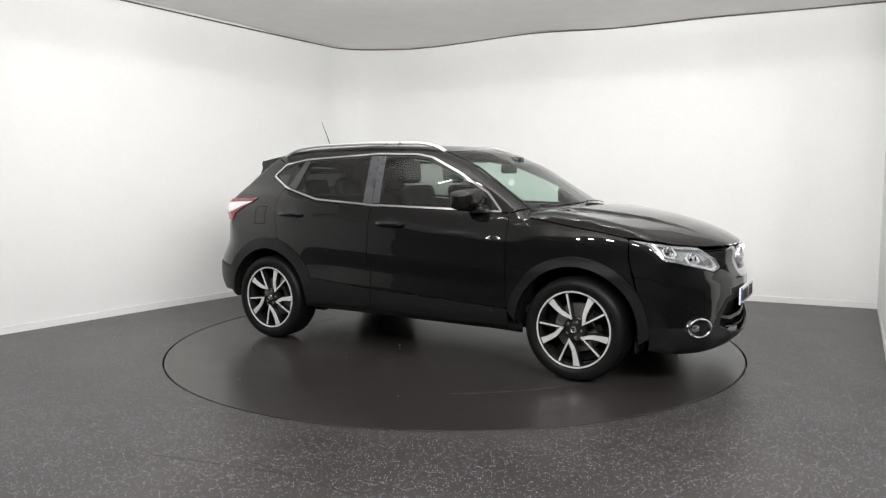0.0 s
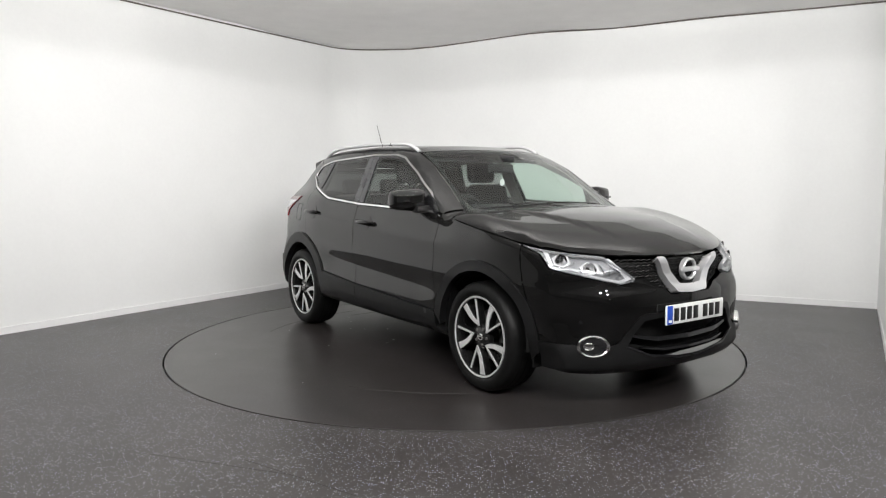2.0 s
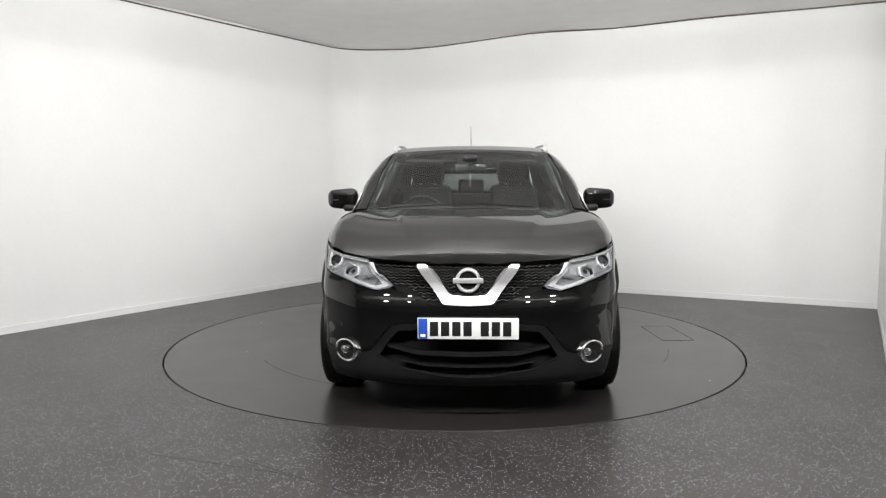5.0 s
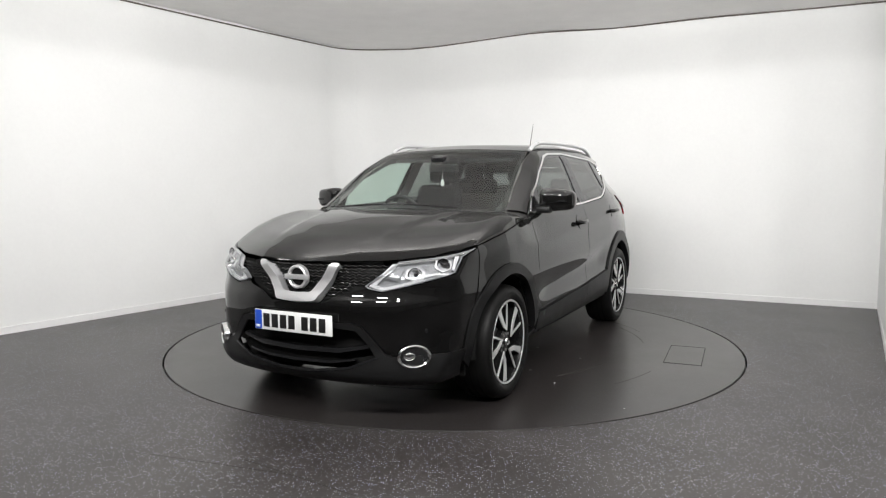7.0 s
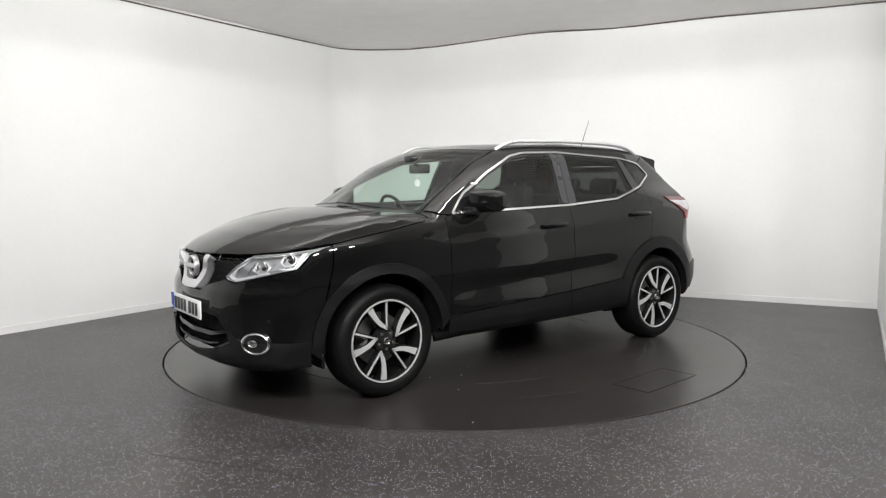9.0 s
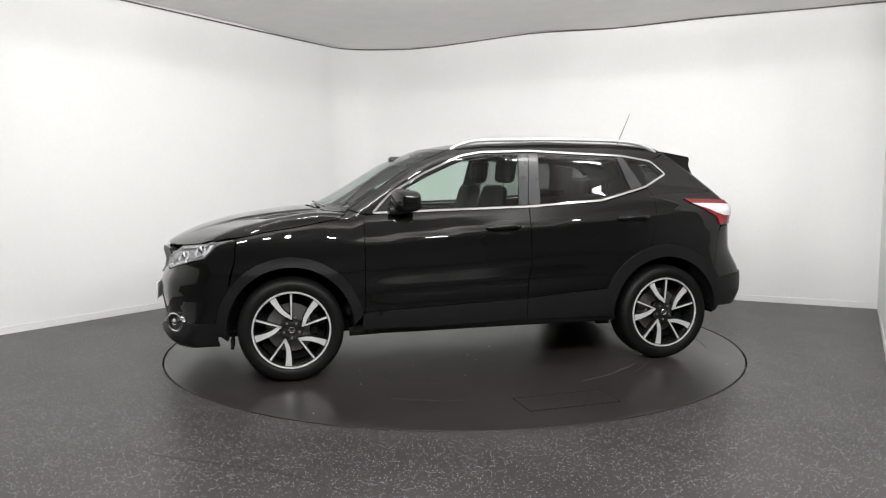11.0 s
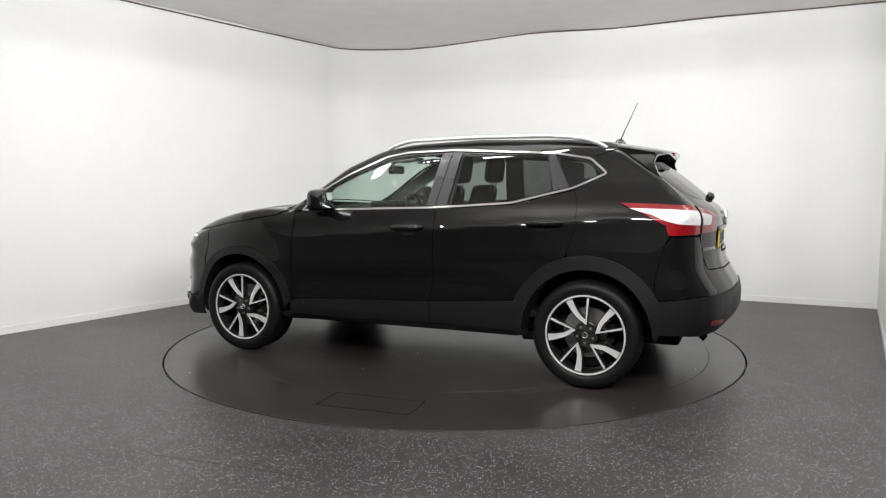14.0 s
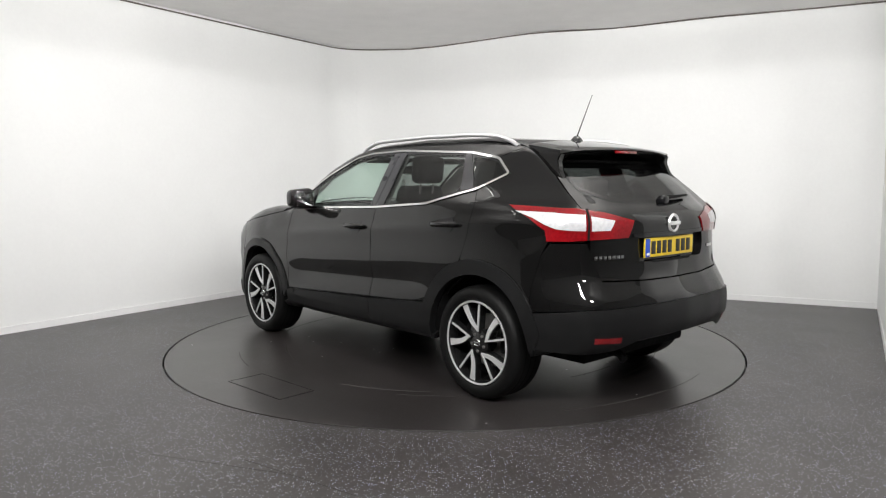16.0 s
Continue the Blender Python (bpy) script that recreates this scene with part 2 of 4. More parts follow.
for nm, bm_ in (("baseboard", sk1), ("baseboard", sk2), ("baseboard", sk3)):
    tagged(part(nm, bm_, SKIRT, None), "low white painted skirting board", "skirting", kind="structure")

def inset_plain(pts, d):
    """A convex outline shrunk towards its middle."""
    c = sum((Vector(p) for p in pts), Vector((0, 0))) / len(pts)
    return [tuple(Vector(p) + (c - Vector(p)).normalized() * d) for p in pts]


# floor with a round opening for the turntable
R_TABLE = 2.230


def ring_floor():
    bm = bmesh.new()
    seg = 160
    inner = [bm.verts.new((math.cos(2 * math.pi * i / seg) * (R_TABLE + 0.013), math.sin(2 * math.pi * i / seg) * (R_TABLE + 0.013), 0)) for i in range(seg)]
    outer = [bm.verts.new((math.cos(2 * math.pi * i / seg) * 14, math.sin(2 * math.pi * i / seg) * 14 - 2, 0)) for i in range(seg)]
    low = [bm.verts.new((v.co.x, v.co.y, -0.06)) for v in inner]
    for i in range(seg):
        j = (i + 1) % seg
        bm.faces.new((inner[i], outer[i], outer[j], inner[j]))
        bm.faces.new((low[i], inner[i], inner[j], low[j]))
    bm.faces.new(low)
    return bm


tagged(part("floor", ring_floor(), FLOOR, None, smooth=False), "dark grey speckled vinyl floor with a dull sheen", "floor", kind="structure")

turntable = tagged(new("turntable"), "round dark vinyl-covered turntable flush with the floor", "turntable")
part("deck", revolve([(0.0005, 0.0), (R_TABLE - 0.3, 0.0), (R_TABLE - 0.003, 0.0), (R_TABLE, -0.003), (R_TABLE, -0.04)], "z", 160), TABLE, turntable)

hatch = [(-0.53, 1.655), (0.05, 1.70), (0.03, 1.955), (-0.55, 1.905)]
for a, b in zip(hatch, hatch[1:] + hatch[:1]):
    a, b = Vector(a), Vector(b)
    d = (b - a).normalized()
    n = Vector((-d.y, d.x)) * 0.0022
    seam = extrude_outline([tuple(a + n), tuple(b + n), tuple(b - n), tuple(a - n)], 0.0012, "xy", 0.0)
    part("hatch_seam", seam, GAP, turntable, smooth=False)
part("hatch_cover", extrude_outline([tuple(Vector(p) * 0.9965) for p in inset_plain(hatch, 0.012)], 0.0008, "xy", 0.0), TABLE, turntable, smooth=False)
rng = random.Random(7)
for k in range(26):
    r, a = 0.3 + 1.85 * rng.random() ** 0.7, rng.random() * 6.283
    q = Vector((r * math.cos(a), r * math.sin(a)))
    e = [tuple(q + Vector((math.cos(t + rng.random()) * 0.5, math.sin(t + rng.random()))) * (0.004 + 0.008 * rng.random())) for t in (0, 1.57, 3.14, 4.71)]
    part("paint_flake", extrude_outline(e, 0.0015, "xy", 0.0), WHITE if k % 3 else SATIN, turntable, "small pale flake of dirt", smooth=False)
# pale scratches and dull tyre marks on the vinyl
for k in range(9):
    r, a0, w = 1.25 + 0.9 * rng.random(), rng.random() * 6.283, 0.0025 + 0.004 * rng.random()
    span = 0.25 + 0.5 * rng.random()
    inner = [((r - w) * math.cos(a0 + span * i / 14), (r - w) * math.sin(a0 + span * i / 14)) for i in range(15)]
    outer = [((r + w) * math.cos(a0 + span * i / 14), (r + w) * math.sin(a0 + span * i / 14)) for i in range(15)]
    part("scuff_mark", extrude_outline(inner + outer[::-1], 0.0008, "xy", 0.0), SCUFF, turntable, "faint pale scuff in the vinyl", smooth=False)
for a, b in (((-0.99, -2.61), (-0.38, -3.02)), ((-0.57, -2.24), (-0.55, -2.34)), ((-1.45, -2.55), (-0.75, -2.78))):
    a, b = Vector(a), Vector(b)
    n = Vector((-(b - a).y, (b - a).x)).normalized() * 0.003
    tagged(part("floor_scratch", extrude_outline([tuple(a + n), tuple(b + n), tuple(b - n), tuple(a - n)], 0.0008, "xy", 0.0), SCUFF, None, smooth=False), "thin pale scratch in the dark vinyl floor", "scratch", "floor scratches", "structure")


def slack(s):
    """Sag of the fabric's hem along the wall."""
    return -0.035 * math.exp(-((s - 0.9) / 0.5) ** 2) + 0.018 * math.sin(s * 2.9 + 0.5) * math.exp(-((s - 2.4) / 2) ** 2)


def ceiling_mesh():
    """The draped fabric: a grid over the room that bellies between its fixings."""
    bm = bmesh.new()
    nx, ny = 110, 110
    grid = {}
    for i in range(nx + 1):
        for j in range(ny + 1):
            x, y = -6.6 + 12 * i / nx, -9.8 + 14.6 * j / ny
            p = Vector((x, y))
            db = (p - B).dot(Vector((C.y - B.y, B.x - C.x)).normalized())
            dl = (p - B).dot(Vector((A.y - B.y, B.x - A.x)).normalized()) * -1
            s = (p - B).dot((C - B).normalized())
            de = min(db, dl)
            edge = math.exp(-max(0, db) / 0.5)
            z = HEIGHT + 0.02 + slack(s) * edge - 0.07 * (1 - math.exp(-max(0, de) / 0.8)) * math.exp(-max(0, de - 0.8) / 1.2)
            z += 0.05 * max(0, min(1, -(p - B).dot((B - A).normalized()) / 4.6)) * math.exp(-max(0, dl) / 0.6)
            z += 0.02 * noise.noise(Vector((x * 0.7, y * 0.7, 3))) + 0.006 * noise.noise(Vector((x * 2.5, y * 2.5, 1)))
            grid[i, j] = bm.verts.new((x, y, z))
    for i in range(nx):
        for j in range(ny):
            bm.faces.new((grid[i, j], grid[i, j + 1], grid[i + 1, j + 1], grid[i + 1, j]))
    ext = bmesh.ops.extrude_face_region(bm, geom=bm.faces[:])
    for g in ext["geom"]:
        if isinstance(g, bmesh.types.BMVert):
            g.co.z += 0.02
    bmesh.ops.recalc_face_normals(bm, faces=bm.faces)
    return bm


tagged(part("ceiling", ceiling_mesh(), FABRIC, None), "slack off-white fabric stretched as a studio ceiling", "ceiling", kind="structure")

# flat lamp panels hung under the fabric
for at, aim, power in LAMPS:
    th = tagged(new("ceiling_lamp"), "flat white rectangular studio lamp hung under the ceiling", "lamp", "studio lamps")
    th.matrix_basis = look(at, aim)
    part("housing", box(0.34, 0.2, 0.05, (0, 0, 0.035), 0.008), SKIRT, th)
    part("diffuser", box(0.30, 0.16, 0.012, (0, 0, 0.004), 0.003), PANEL, th)
    part("rod", tube([(0, 0, 0.05), th.matrix_basis.inverted() @ Vector((at[0], at[1], 3.02))], 0.008), SKIRT, th)
    li = bpy.data.lights.new("lamp_light", "AREA")
    li.shape, li.size, li.size_y, li.energy, li.color = "RECTANGLE", 0.28, 0.14, power, (1, 0.99, 0.972)
    lo = new("lamp_light", li)
    lo.matrix_basis = th.matrix_basis @ pose(0, 0, -0.006)

# dark strip that draws the shadow line where the fabric's hem meets the wall
hem_l = [A + (B - A) * k for k in (0.0, 0.3, 0.6)] + CORNER[:MIDC + 1]
hem_b = CORNER[MIDC:] + [B + (C - B) * k for k in (0.14, 0.2, 0.25, 0.3, 0.35, 0.4, 0.45, 0.5, 0.55, 0.6, 0.65, 0.7, 0.75, 0.8, 0.9, 1.0)]
for path in (hem_l, hem_b):
    pts = []
    for p in path:
        s_ = (p - B).dot((C - B).normalized()) if path is hem_b else 0.0
        inward = (Vector((0.0, 0.0)) - p).normalized() * 0.012
        pts.append((p.x + inward.x, p.y + inward.y, HEIGHT + 0.004 + (slack(s_) if path is hem_b else 0.03 * (1 - min(1, (p - A).length / 3.5)))))
    tagged(part("trim", tube(pts, 0.008, 6), HEM_SHADOW, None), "thin dark strip drawn as the shadow line at the ceiling fabric's hem", "trim", kind="structure")

# ------------------------------------------------------------------ the car's outer form
class Curve:
    """A smooth line through a few (x, y) keys."""

    def __init__(self, keys, blur=0.02):
        k = np.array(keys, float)
        k = k[np.argsort(k[:, 0])]
        pad = 6 * blur
        self.x = np.linspace(k[0, 0] - pad, k[-1, 0] + pad, 3000)
        y = np.interp(self.x, k[:, 0], k[:, 1])
        lo, hi = self.x < k[0, 0], self.x > k[-1, 0]
        y[lo] = k[0, 1] + (self.x[lo] - k[0, 0]) * (k[1, 1] - k[0, 1]) / (k[1, 0] - k[0, 0])
        y[hi] = k[-1, 1] + (self.x[hi] - k[-1, 0]) * (k[-1, 1] - k[-2, 1]) / (k[-1, 0] - k[-2, 0])
        step = self.x[1] - self.x[0]
        n = int(4 * blur / step)
        if n > 0:
            w = np.exp(-0.5 * (np.arange(-n, n + 1) * step / blur) ** 2)
            y = np.convolve(np.pad(y, n, mode="reflect", reflect_type="odd"), w / w.sum(), "valid")
        self.y = y
        self.slopes = (y[1] - y[0]) / step, (y[-1] - y[-2]) / step

    def __call__(self, x):
        x = np.asarray(x, float)
        r = np.interp(x, self.x, self.y)
        return r + np.minimum(x - self.x[0], 0) * self.slopes[0] + np.maximum(x - self.x[-1], 0) * self.slopes[1]


SIDE = Curve([(0.15, 0.83), (0.28, 0.860), (0.38, 0.890), (0.50, 0.897), (0.62, 0.898), (0.74, 0.909), (0.86, 0.898), (0.952, 0.897), (0.978, 0.882), (1.10, 0.846), (1.30, 0.762), (1.45, 0.688), (1.56, 0.60), (1.7, 0.45)], 0.012)
NOSE = Curve([(0.1, 1.98), (0.20, 2.150), (0.28, 2.212), (0.34, 2.208), (0.42, 2.195), (0.55, 2.209), (0.635, 2.207), (0.668, 2.198), (0.70, 2.176), (0.77, 2.160), (0.85, 2.182), (0.875, 2.176), (0.93, 2.085), (1.1, 1.75)], 0.012)
NOSE_PLAN = Curve([(-0.3, 0.022), (0, 0), (0.3, 0.022), (0.45, 0.056), (0.6, 0.108), (0.72, 0.205), (0.80, 0.29), (0.86, 0.391), (0.90, 0.52), (0.95, 0.8)], 0.03)
TAIL = Curve([(0.1, -1.853), (0.25, -2.006), (0.36, -2.125), (0.46, -2.175), (0.56, -2.178), (0.635, -2.166), (0.70, -2.126), (0.78, -2.082), (0.92, -2.073), (1.06, -2.072), (1.115, -2.040), (1.16, -1.975), (1.2, -1.935), (1.3, -1.815), (1.42, -1.651), (1.6, -1.375)], 0.017)
TAIL_PLAN = Curve([(-0.3, 0.020), (0, 0), (0.3, 0.020), (0.5, 0.055), (0.65, 0.100), (0.75, 0.158), (0.82, 0.259), (0.88, 0.393), (0.92, 0.594)], 0.03)
TOP = Curve([(2.4, 0.65), (2.24, 0.80), (2.185, 0.868), (2.1, 0.924), (1.95, 0.983), (1.75, 1.032), (1.5, 1.072), (1.25, 1.101), (1.16, 1.100), (0.91, 1.244), (0.63, 1.415), (0.36, 1.525), (0.1, 1.570), (-0.4, 1.593), (-1.0, 1.580), (-1.4, 1.550), (-1.8, 1.479), (-2.2, 1.402)], 0.030)
BOTTOM = Curve([(2.3, 0.215), (1.8, 0.220), (1.2, 0.27), (0.7, 0.285), (-1.0, 0.29), (-1.6, 0.32), (-2.2, 0.37)], 0.05)


def step01(x, a, b):
    t = np.clip((x - a) / (b - a), 0, 1)
    return t * t * (3 - 2 * t)


def smax(a, b, k):
    h = np.maximum(k - np.abs(a - b), 0) / k
    return np.maximum(a, b) + h * h * h * k / 6


def field(p):
    """Below zero inside the car's skin, above it outside."""
    x, y, z = p[:, 0], np.abs(p[:, 1]), p[:, 2]
    lift = 0.075 * np.clip(x, -1.6, 1.2) * step01(z, 0.55, 0.85) * (1 - step01(z, 1.12, 1.3))
    rise = 0.066 * step01(x, 0.75, 1.15) * step01(z, 0.80, 0.98)
    half = SIDE(z + lift - rise) - 0.165 * step01(-x, 0.9, 2.3) * step01(z, 0.5, 1.3) - 0.11 * step01(x, 1.3, 2.1) - 0.02 * step01(-x, 1.3, 2.1)
    # the hollow along the doors under the shoulder line
    half = half - 0.020 * np.exp(-((z - 0.60 - 0.05 * (0.3 - x)) / 0.070) ** 2) * step01(0.95 - np.abs(x + 0.02), 0.0, 0.35)
    f = y - half
    # bonnet: a raised middle between two ridges, with full shoulders over the fenders
    hood = step01(x, 0.85, 1.25)
    ridge = 0.30 + 0.20 * (2.1 - x)
    bulge = 0.016 * (1 - step01(y, ridge - 0.03, ridge + 0.03)) * step01(x, 1.0, 1.25) * step01(2.10 - x, 0.03, 0.55)
    crown = (0.054 - 0.026 * hood) * y * y - 0.13 * hood * y ** 4
    f = smax(f, (z - bulge - TOP(x + (0.325 + 0.245 * hood) * y * y) + crown) * 0.85, 0.09 + 0.05 * hood)
    corner = step01(y, 0.55, 0.85)
    waist = 0.046 * np.exp(-((z - 0.56) / 0.12) ** 2)
    brow = -0.05 * step01(z, 0.72, 0.90)
    f = smax(f, x - NOSE(z) + NOSE_PLAN(y) + corner * (waist + brow), 0.035)
    f = smax(f, TAIL(z) + TAIL_PLAN(y) - 0.05 * corner * step01(z, 0.95, 1.15) - x, 0.05)
    return smax(f, (BOTTOM(x) - z), 0.05)


def normal(p, e=0.004):
    g = np.stack([field(p + d) - field(p - d) for d in np.eye(3) * e], -1)
    return g / np.maximum(np.linalg.norm(g, axis=1, keepdims=True), 1e-9)


def cast(o, d, far):
    """The last crossing of the skin along rays from inside."""
    t = np.linspace(0, far, 36)
    v = np.stack([field(o + d * k) for k in t], 1)
    inside = v < 0
    last = np.where(inside.any(1), inside.shape[1] - 1 - np.argmax(inside[:, ::-1], 1), 0)
    a = t[last]
    b = a + t[1]
    for _ in range(14):
        m = (a + b) / 2
        neg = field(o + d * m[:, None]) < 0
        a, b = np.where(neg, m, a), np.where(neg, b, m)
    return o + d * ((a + b) / 2)[:, None]


def on(kind, a, b):
    """Points of the skin. side: (x, z); front, rear: (y, z); top: (x, y); nose, stern: (degrees round, z); rail: (x, degrees from upright)."""
    a, b = np.atleast_1d(np.asarray(a, float)), np.atleast_1d(np.asarray(b, float))
    o, zero, one = np.zeros_like(a), np.zeros_like(a), np.ones_like(a)
    if kind == "side":
        return cast(np.stack([a, zero, b], -1), np.stack([zero, one, zero], -1), 1.1)
    if kind == "front":
        return cast(np.stack([one * 0.8, a, b], -1), np.stack([one, zero, zero], -1), 1.7)
    if kind == "rear":
        return cast(np.stack([one * -1.0, a, b], -1), np.stack([-one, zero, zero], -1), 1.5)
    if kind == "top":
        return cast(np.stack([a, b, one * 0.6], -1), np.stack([zero, zero, one], -1), 1.2)
    r = np.radians(a if kind in ("nose", "stern") else b)
    if kind == "nose":
        return cast(np.stack([one * 1.0, zero, b], -1), np.stack([np.cos(r), np.sin(r), zero], -1), 1.6)
    if kind == "stern":
        return cast(np.stack([one * -1.1, zero, b], -1), np.stack([-np.cos(r), np.sin(r), zero], -1), 1.5)
    return cast(np.stack([a, zero, one * 0.95], -1), np.stack([zero, np.sin(r), np.cos(r)], -1), 1.2)


def flat(kind, p):
    """The inverse of on()."""
    x, y, z = p[:, 0], p[:, 1], p[:, 2]
    return np.stack({"side": (x, z), "front": (y, z), "rear": (y, z), "top": (x, y), "nose": (np.degrees(np.arctan2(y, x - 1.0)), z),
                     "stern": (np.degrees(np.arctan2(y, -1.1 - x)), z), "rail": (x, np.degrees(np.arctan2(y, z - 0.95)))}[kind], -1)


def dense(pts, step):
    """A closed outline with points no further apart than step."""
    out = []
    for (a, b), (c, d) in zip(pts, pts[1:] + pts[:1]):
        n = max(1, int(math.hypot(c - a, d - b) / step))
        out += [(a + (c - a) * i / n, b + (d - b) * i / n) for i in range(n)]
    return out


def soften(pts, r, n=5):
    """Rounds the corners of an outline."""
    out = []
    m = len(pts)
    for i in range(m):
        p, q, s = Vector(pts[i - 1]), Vector(pts[i]), Vector(pts[(i + 1) % m])
        a, b = min(r, (p - q).length * 0.45), min(r, (s - q).length * 0.45)
        u, v = q + (p - q).normalized() * a, q + (s - q).normalized() * b
        out += [tuple(u.lerp(q, t).lerp(q.lerp(v, t), t)) for t in [k / n for k in range(n + 1)]]
    return out


def inset(pts, d):
    """An outline moved inwards by d."""
    m = len(pts)
    area = sum(pts[i][0] * pts[(i + 1) % m][1] - pts[(i + 1) % m][0] * pts[i][1] for i in range(m))
    sgn = 1 if area > 0 else -1
    out = []
    for i in range(m):
        p, q, s = Vector(pts[i - 1]), Vector(pts[i]), Vector(pts[(i + 1) % m])
        u, v = (q - p).normalized(), (s - q).normalized()
        n = Vector((-(u.y + v.y), u.x + v.x)) * sgn
        if n.length < 1e-6:
            n = Vector((-u.y, u.x)) * sgn
        n.normalize()
        k = max(0.5, n.dot(Vector((-u.y, u.x)) * sgn))
        out.append(tuple(q + n * d / k))
    return out


def finish(name, verts, norms, faces, top, mat, parent, label, mirror):
    """Makes a panel's mesh, or its mirror image for the other flank."""
    if mirror:
        verts, norms = [(x, -y, z) for x, y, z in verts], [(x, -y, z) for x, y, z in norms]
        faces = [f[::-1] for f in faces]
    me = bpy.data.meshes.new(name)
    me.from_pydata(verts, [], faces)
    me.polygons.foreach_set("use_smooth", [i < top for i in range(len(faces))])
    me.update()
    loopn = []
    for poly in me.polygons:
        for vi in poly.vertices:
            loopn.append(norms[vi] if poly.index < top else (0, 0, 0))
    me.normals_split_custom_set(loopn)
    me.materials.append(mat)
    ob = new(name, me)
    ob.parent = parent
    if label:
        ob["label"] = label
    return ob


MADE = {}


def skin(name, kind, outline, mat, parent, label="", holes=(), step=0.03, off=0.0, depth=0.012, mirror=False, source=None, scale=(1, 1)):
    """A panel of the car's skin. outline: points in the given chart, or in the chart source; depth: how far its edge turns in."""
    from mathutils.geometry import delaunay_2d_cdt
    key = (kind, tuple(outline), tuple(tuple(h) for h in holes), step, off, depth, source, scale)
    if key in MADE:
        return finish(name, *MADE[key], mat, parent, label, mirror)

    def conv(pts):
        pts = dense(list(pts), step * 0.7)
        if source and source != kind:
            q = np.array(pts)
            pts = [tuple(v) for v in flat(kind, on(source, q[:, 0], q[:, 1]))]
        return [(a * scale[0], b * scale[1]) for a, b in pts]

    loops = [conv(outline)] + [conv(h) for h in holes]
    V, Ed, F = [], [], []
    for lp in loops:
        i0 = len(V)
        V += [Vector(q) for q in lp]
        Ed += [(i0 + i, i0 + (i + 1) % len(lp)) for i in range(len(lp))]
        F.append(list(range(i0, i0 + len(lp))))
    edge_n = len(V)
    L0 = np.array(loops[0])
    lo, hi = L0.min(0), L0.max(0)

    def inside(px, py, lp):
        c = np.zeros(len(px), bool)
        q = np.array(lp)
        for (ax, ay), (bx, by) in zip(q, np.roll(q, -1, 0)):
            if ay != by:
                c ^= ((ay > py) != (by > py)) & (px < (bx - ax) * (py - ay) / (by - ay) + ax)
        return c

    def clear(px, py, d):
        ok = np.ones(len(px), bool)
        for lp in loops:
            q = np.array(lp)
            dd = np.min((px[:, None] - q[:, 0]) ** 2 + (py[:, None] - q[:, 1]) ** 2, 1)
            ok &= dd > d * d
        return ok

    gx, gy = np.meshgrid(np.arange(lo[0] + step / 2, hi[0], step), np.arange(lo[1] + step / 2, hi[1], step))
    gx, gy = gx.ravel(), gy.ravel()
    if len(gx):
        ok = inside(gx, gy, loops[0])
        for h in loops[1:]:
            ok &= ~inside(gx, gy, h)
        gx, gy = gx[ok], gy[ok]
        if len(gx):
            ok = clear(gx, gy, step * 0.45)
            gx, gy = gx[ok], gy[ok]
        V += [Vector((a, b)) for a, b in zip(gx, gy)]
    vs, es, fs, *_ = delaunay_2d_cdt(V, Ed, [], 0, 1e-6)
    if fs:
        cen = np.array([sum((vs[i] for i in f), Vector((0, 0))) / len(f) for f in fs])
        ok = inside(cen[:, 0], cen[:, 1], loops[0])
        for h in loops[1:]:
            ok &= ~inside(cen[:, 0], cen[:, 1], h)
        fs = [f for f, k in zip(fs, ok) if k]
    q = np.array([tuple(v) for v in vs]) / np.array(scale)
    P = on(kind, q[:, 0], q[:, 1])
    N = normal(P)
    P = P + N * off
    count = {}
    for f in fs:
        for a, b in zip(f, list(f[1:]) + [f[0]]):
            count.setdefault((min(a, b), max(a, b)), []).append((a, b))
    used = sorted({i for f in fs for i in f})
    verts = [tuple(v) for v in P]
    norms = [tuple(v) for v in N]
    faces = []
    for f in fs:
        a, b, c = (Vector(P[i]) for i in f[:3])
        faces.append(list(f) if (b - a).cross(c - a).dot(Vector(N[f[0]])) > 0 else list(f)[::-1])
    border = {}
    for k, v in count.items():
        if len(v) == 1:
            for i in k:
                if i not in border:
                    border[i] = len(verts)
                    verts.append(tuple(P[i] - N[i] * depth))
                    norms.append(tuple(N[i]))
    top = len(faces)
    for k, v in count.items():
        if len(v) == 1:
            a, b = v[0]
            faces.append([a, b, border[b], border[a]])
    MADE[key] = verts, norms, faces, top
    return finish(name, *MADE[key], mat, parent, label, mirror)


car = tagged(new("car"), "glossy black family crossover car on a turntable", "car")

WX = 1.323
GAPW = 0.0025


def arc(cx, cz, r, a0, a1, n=24):
    return [(cx + r * math.cos(radians(a0 + (a1 - a0) * i / n)), cz + r * math.sin(radians(a0 + (a1 - a0) * i / n))) for i in range(n + 1)]


def chart(src, dst, pts):
    """Points of one chart told in another."""
    q = np.array(pts, float)
    return [tuple(v) for v in flat(dst, on(src, q[:, 0], q[:, 1]))]


def both(pts):
    """An outline over the middle of the car from its left half."""
    return list(pts) + [(-a, b) for a, b in reversed(pts)]


def both_top(pts):
    return list(pts) + [(a, -b) for a, b in reversed(pts)]


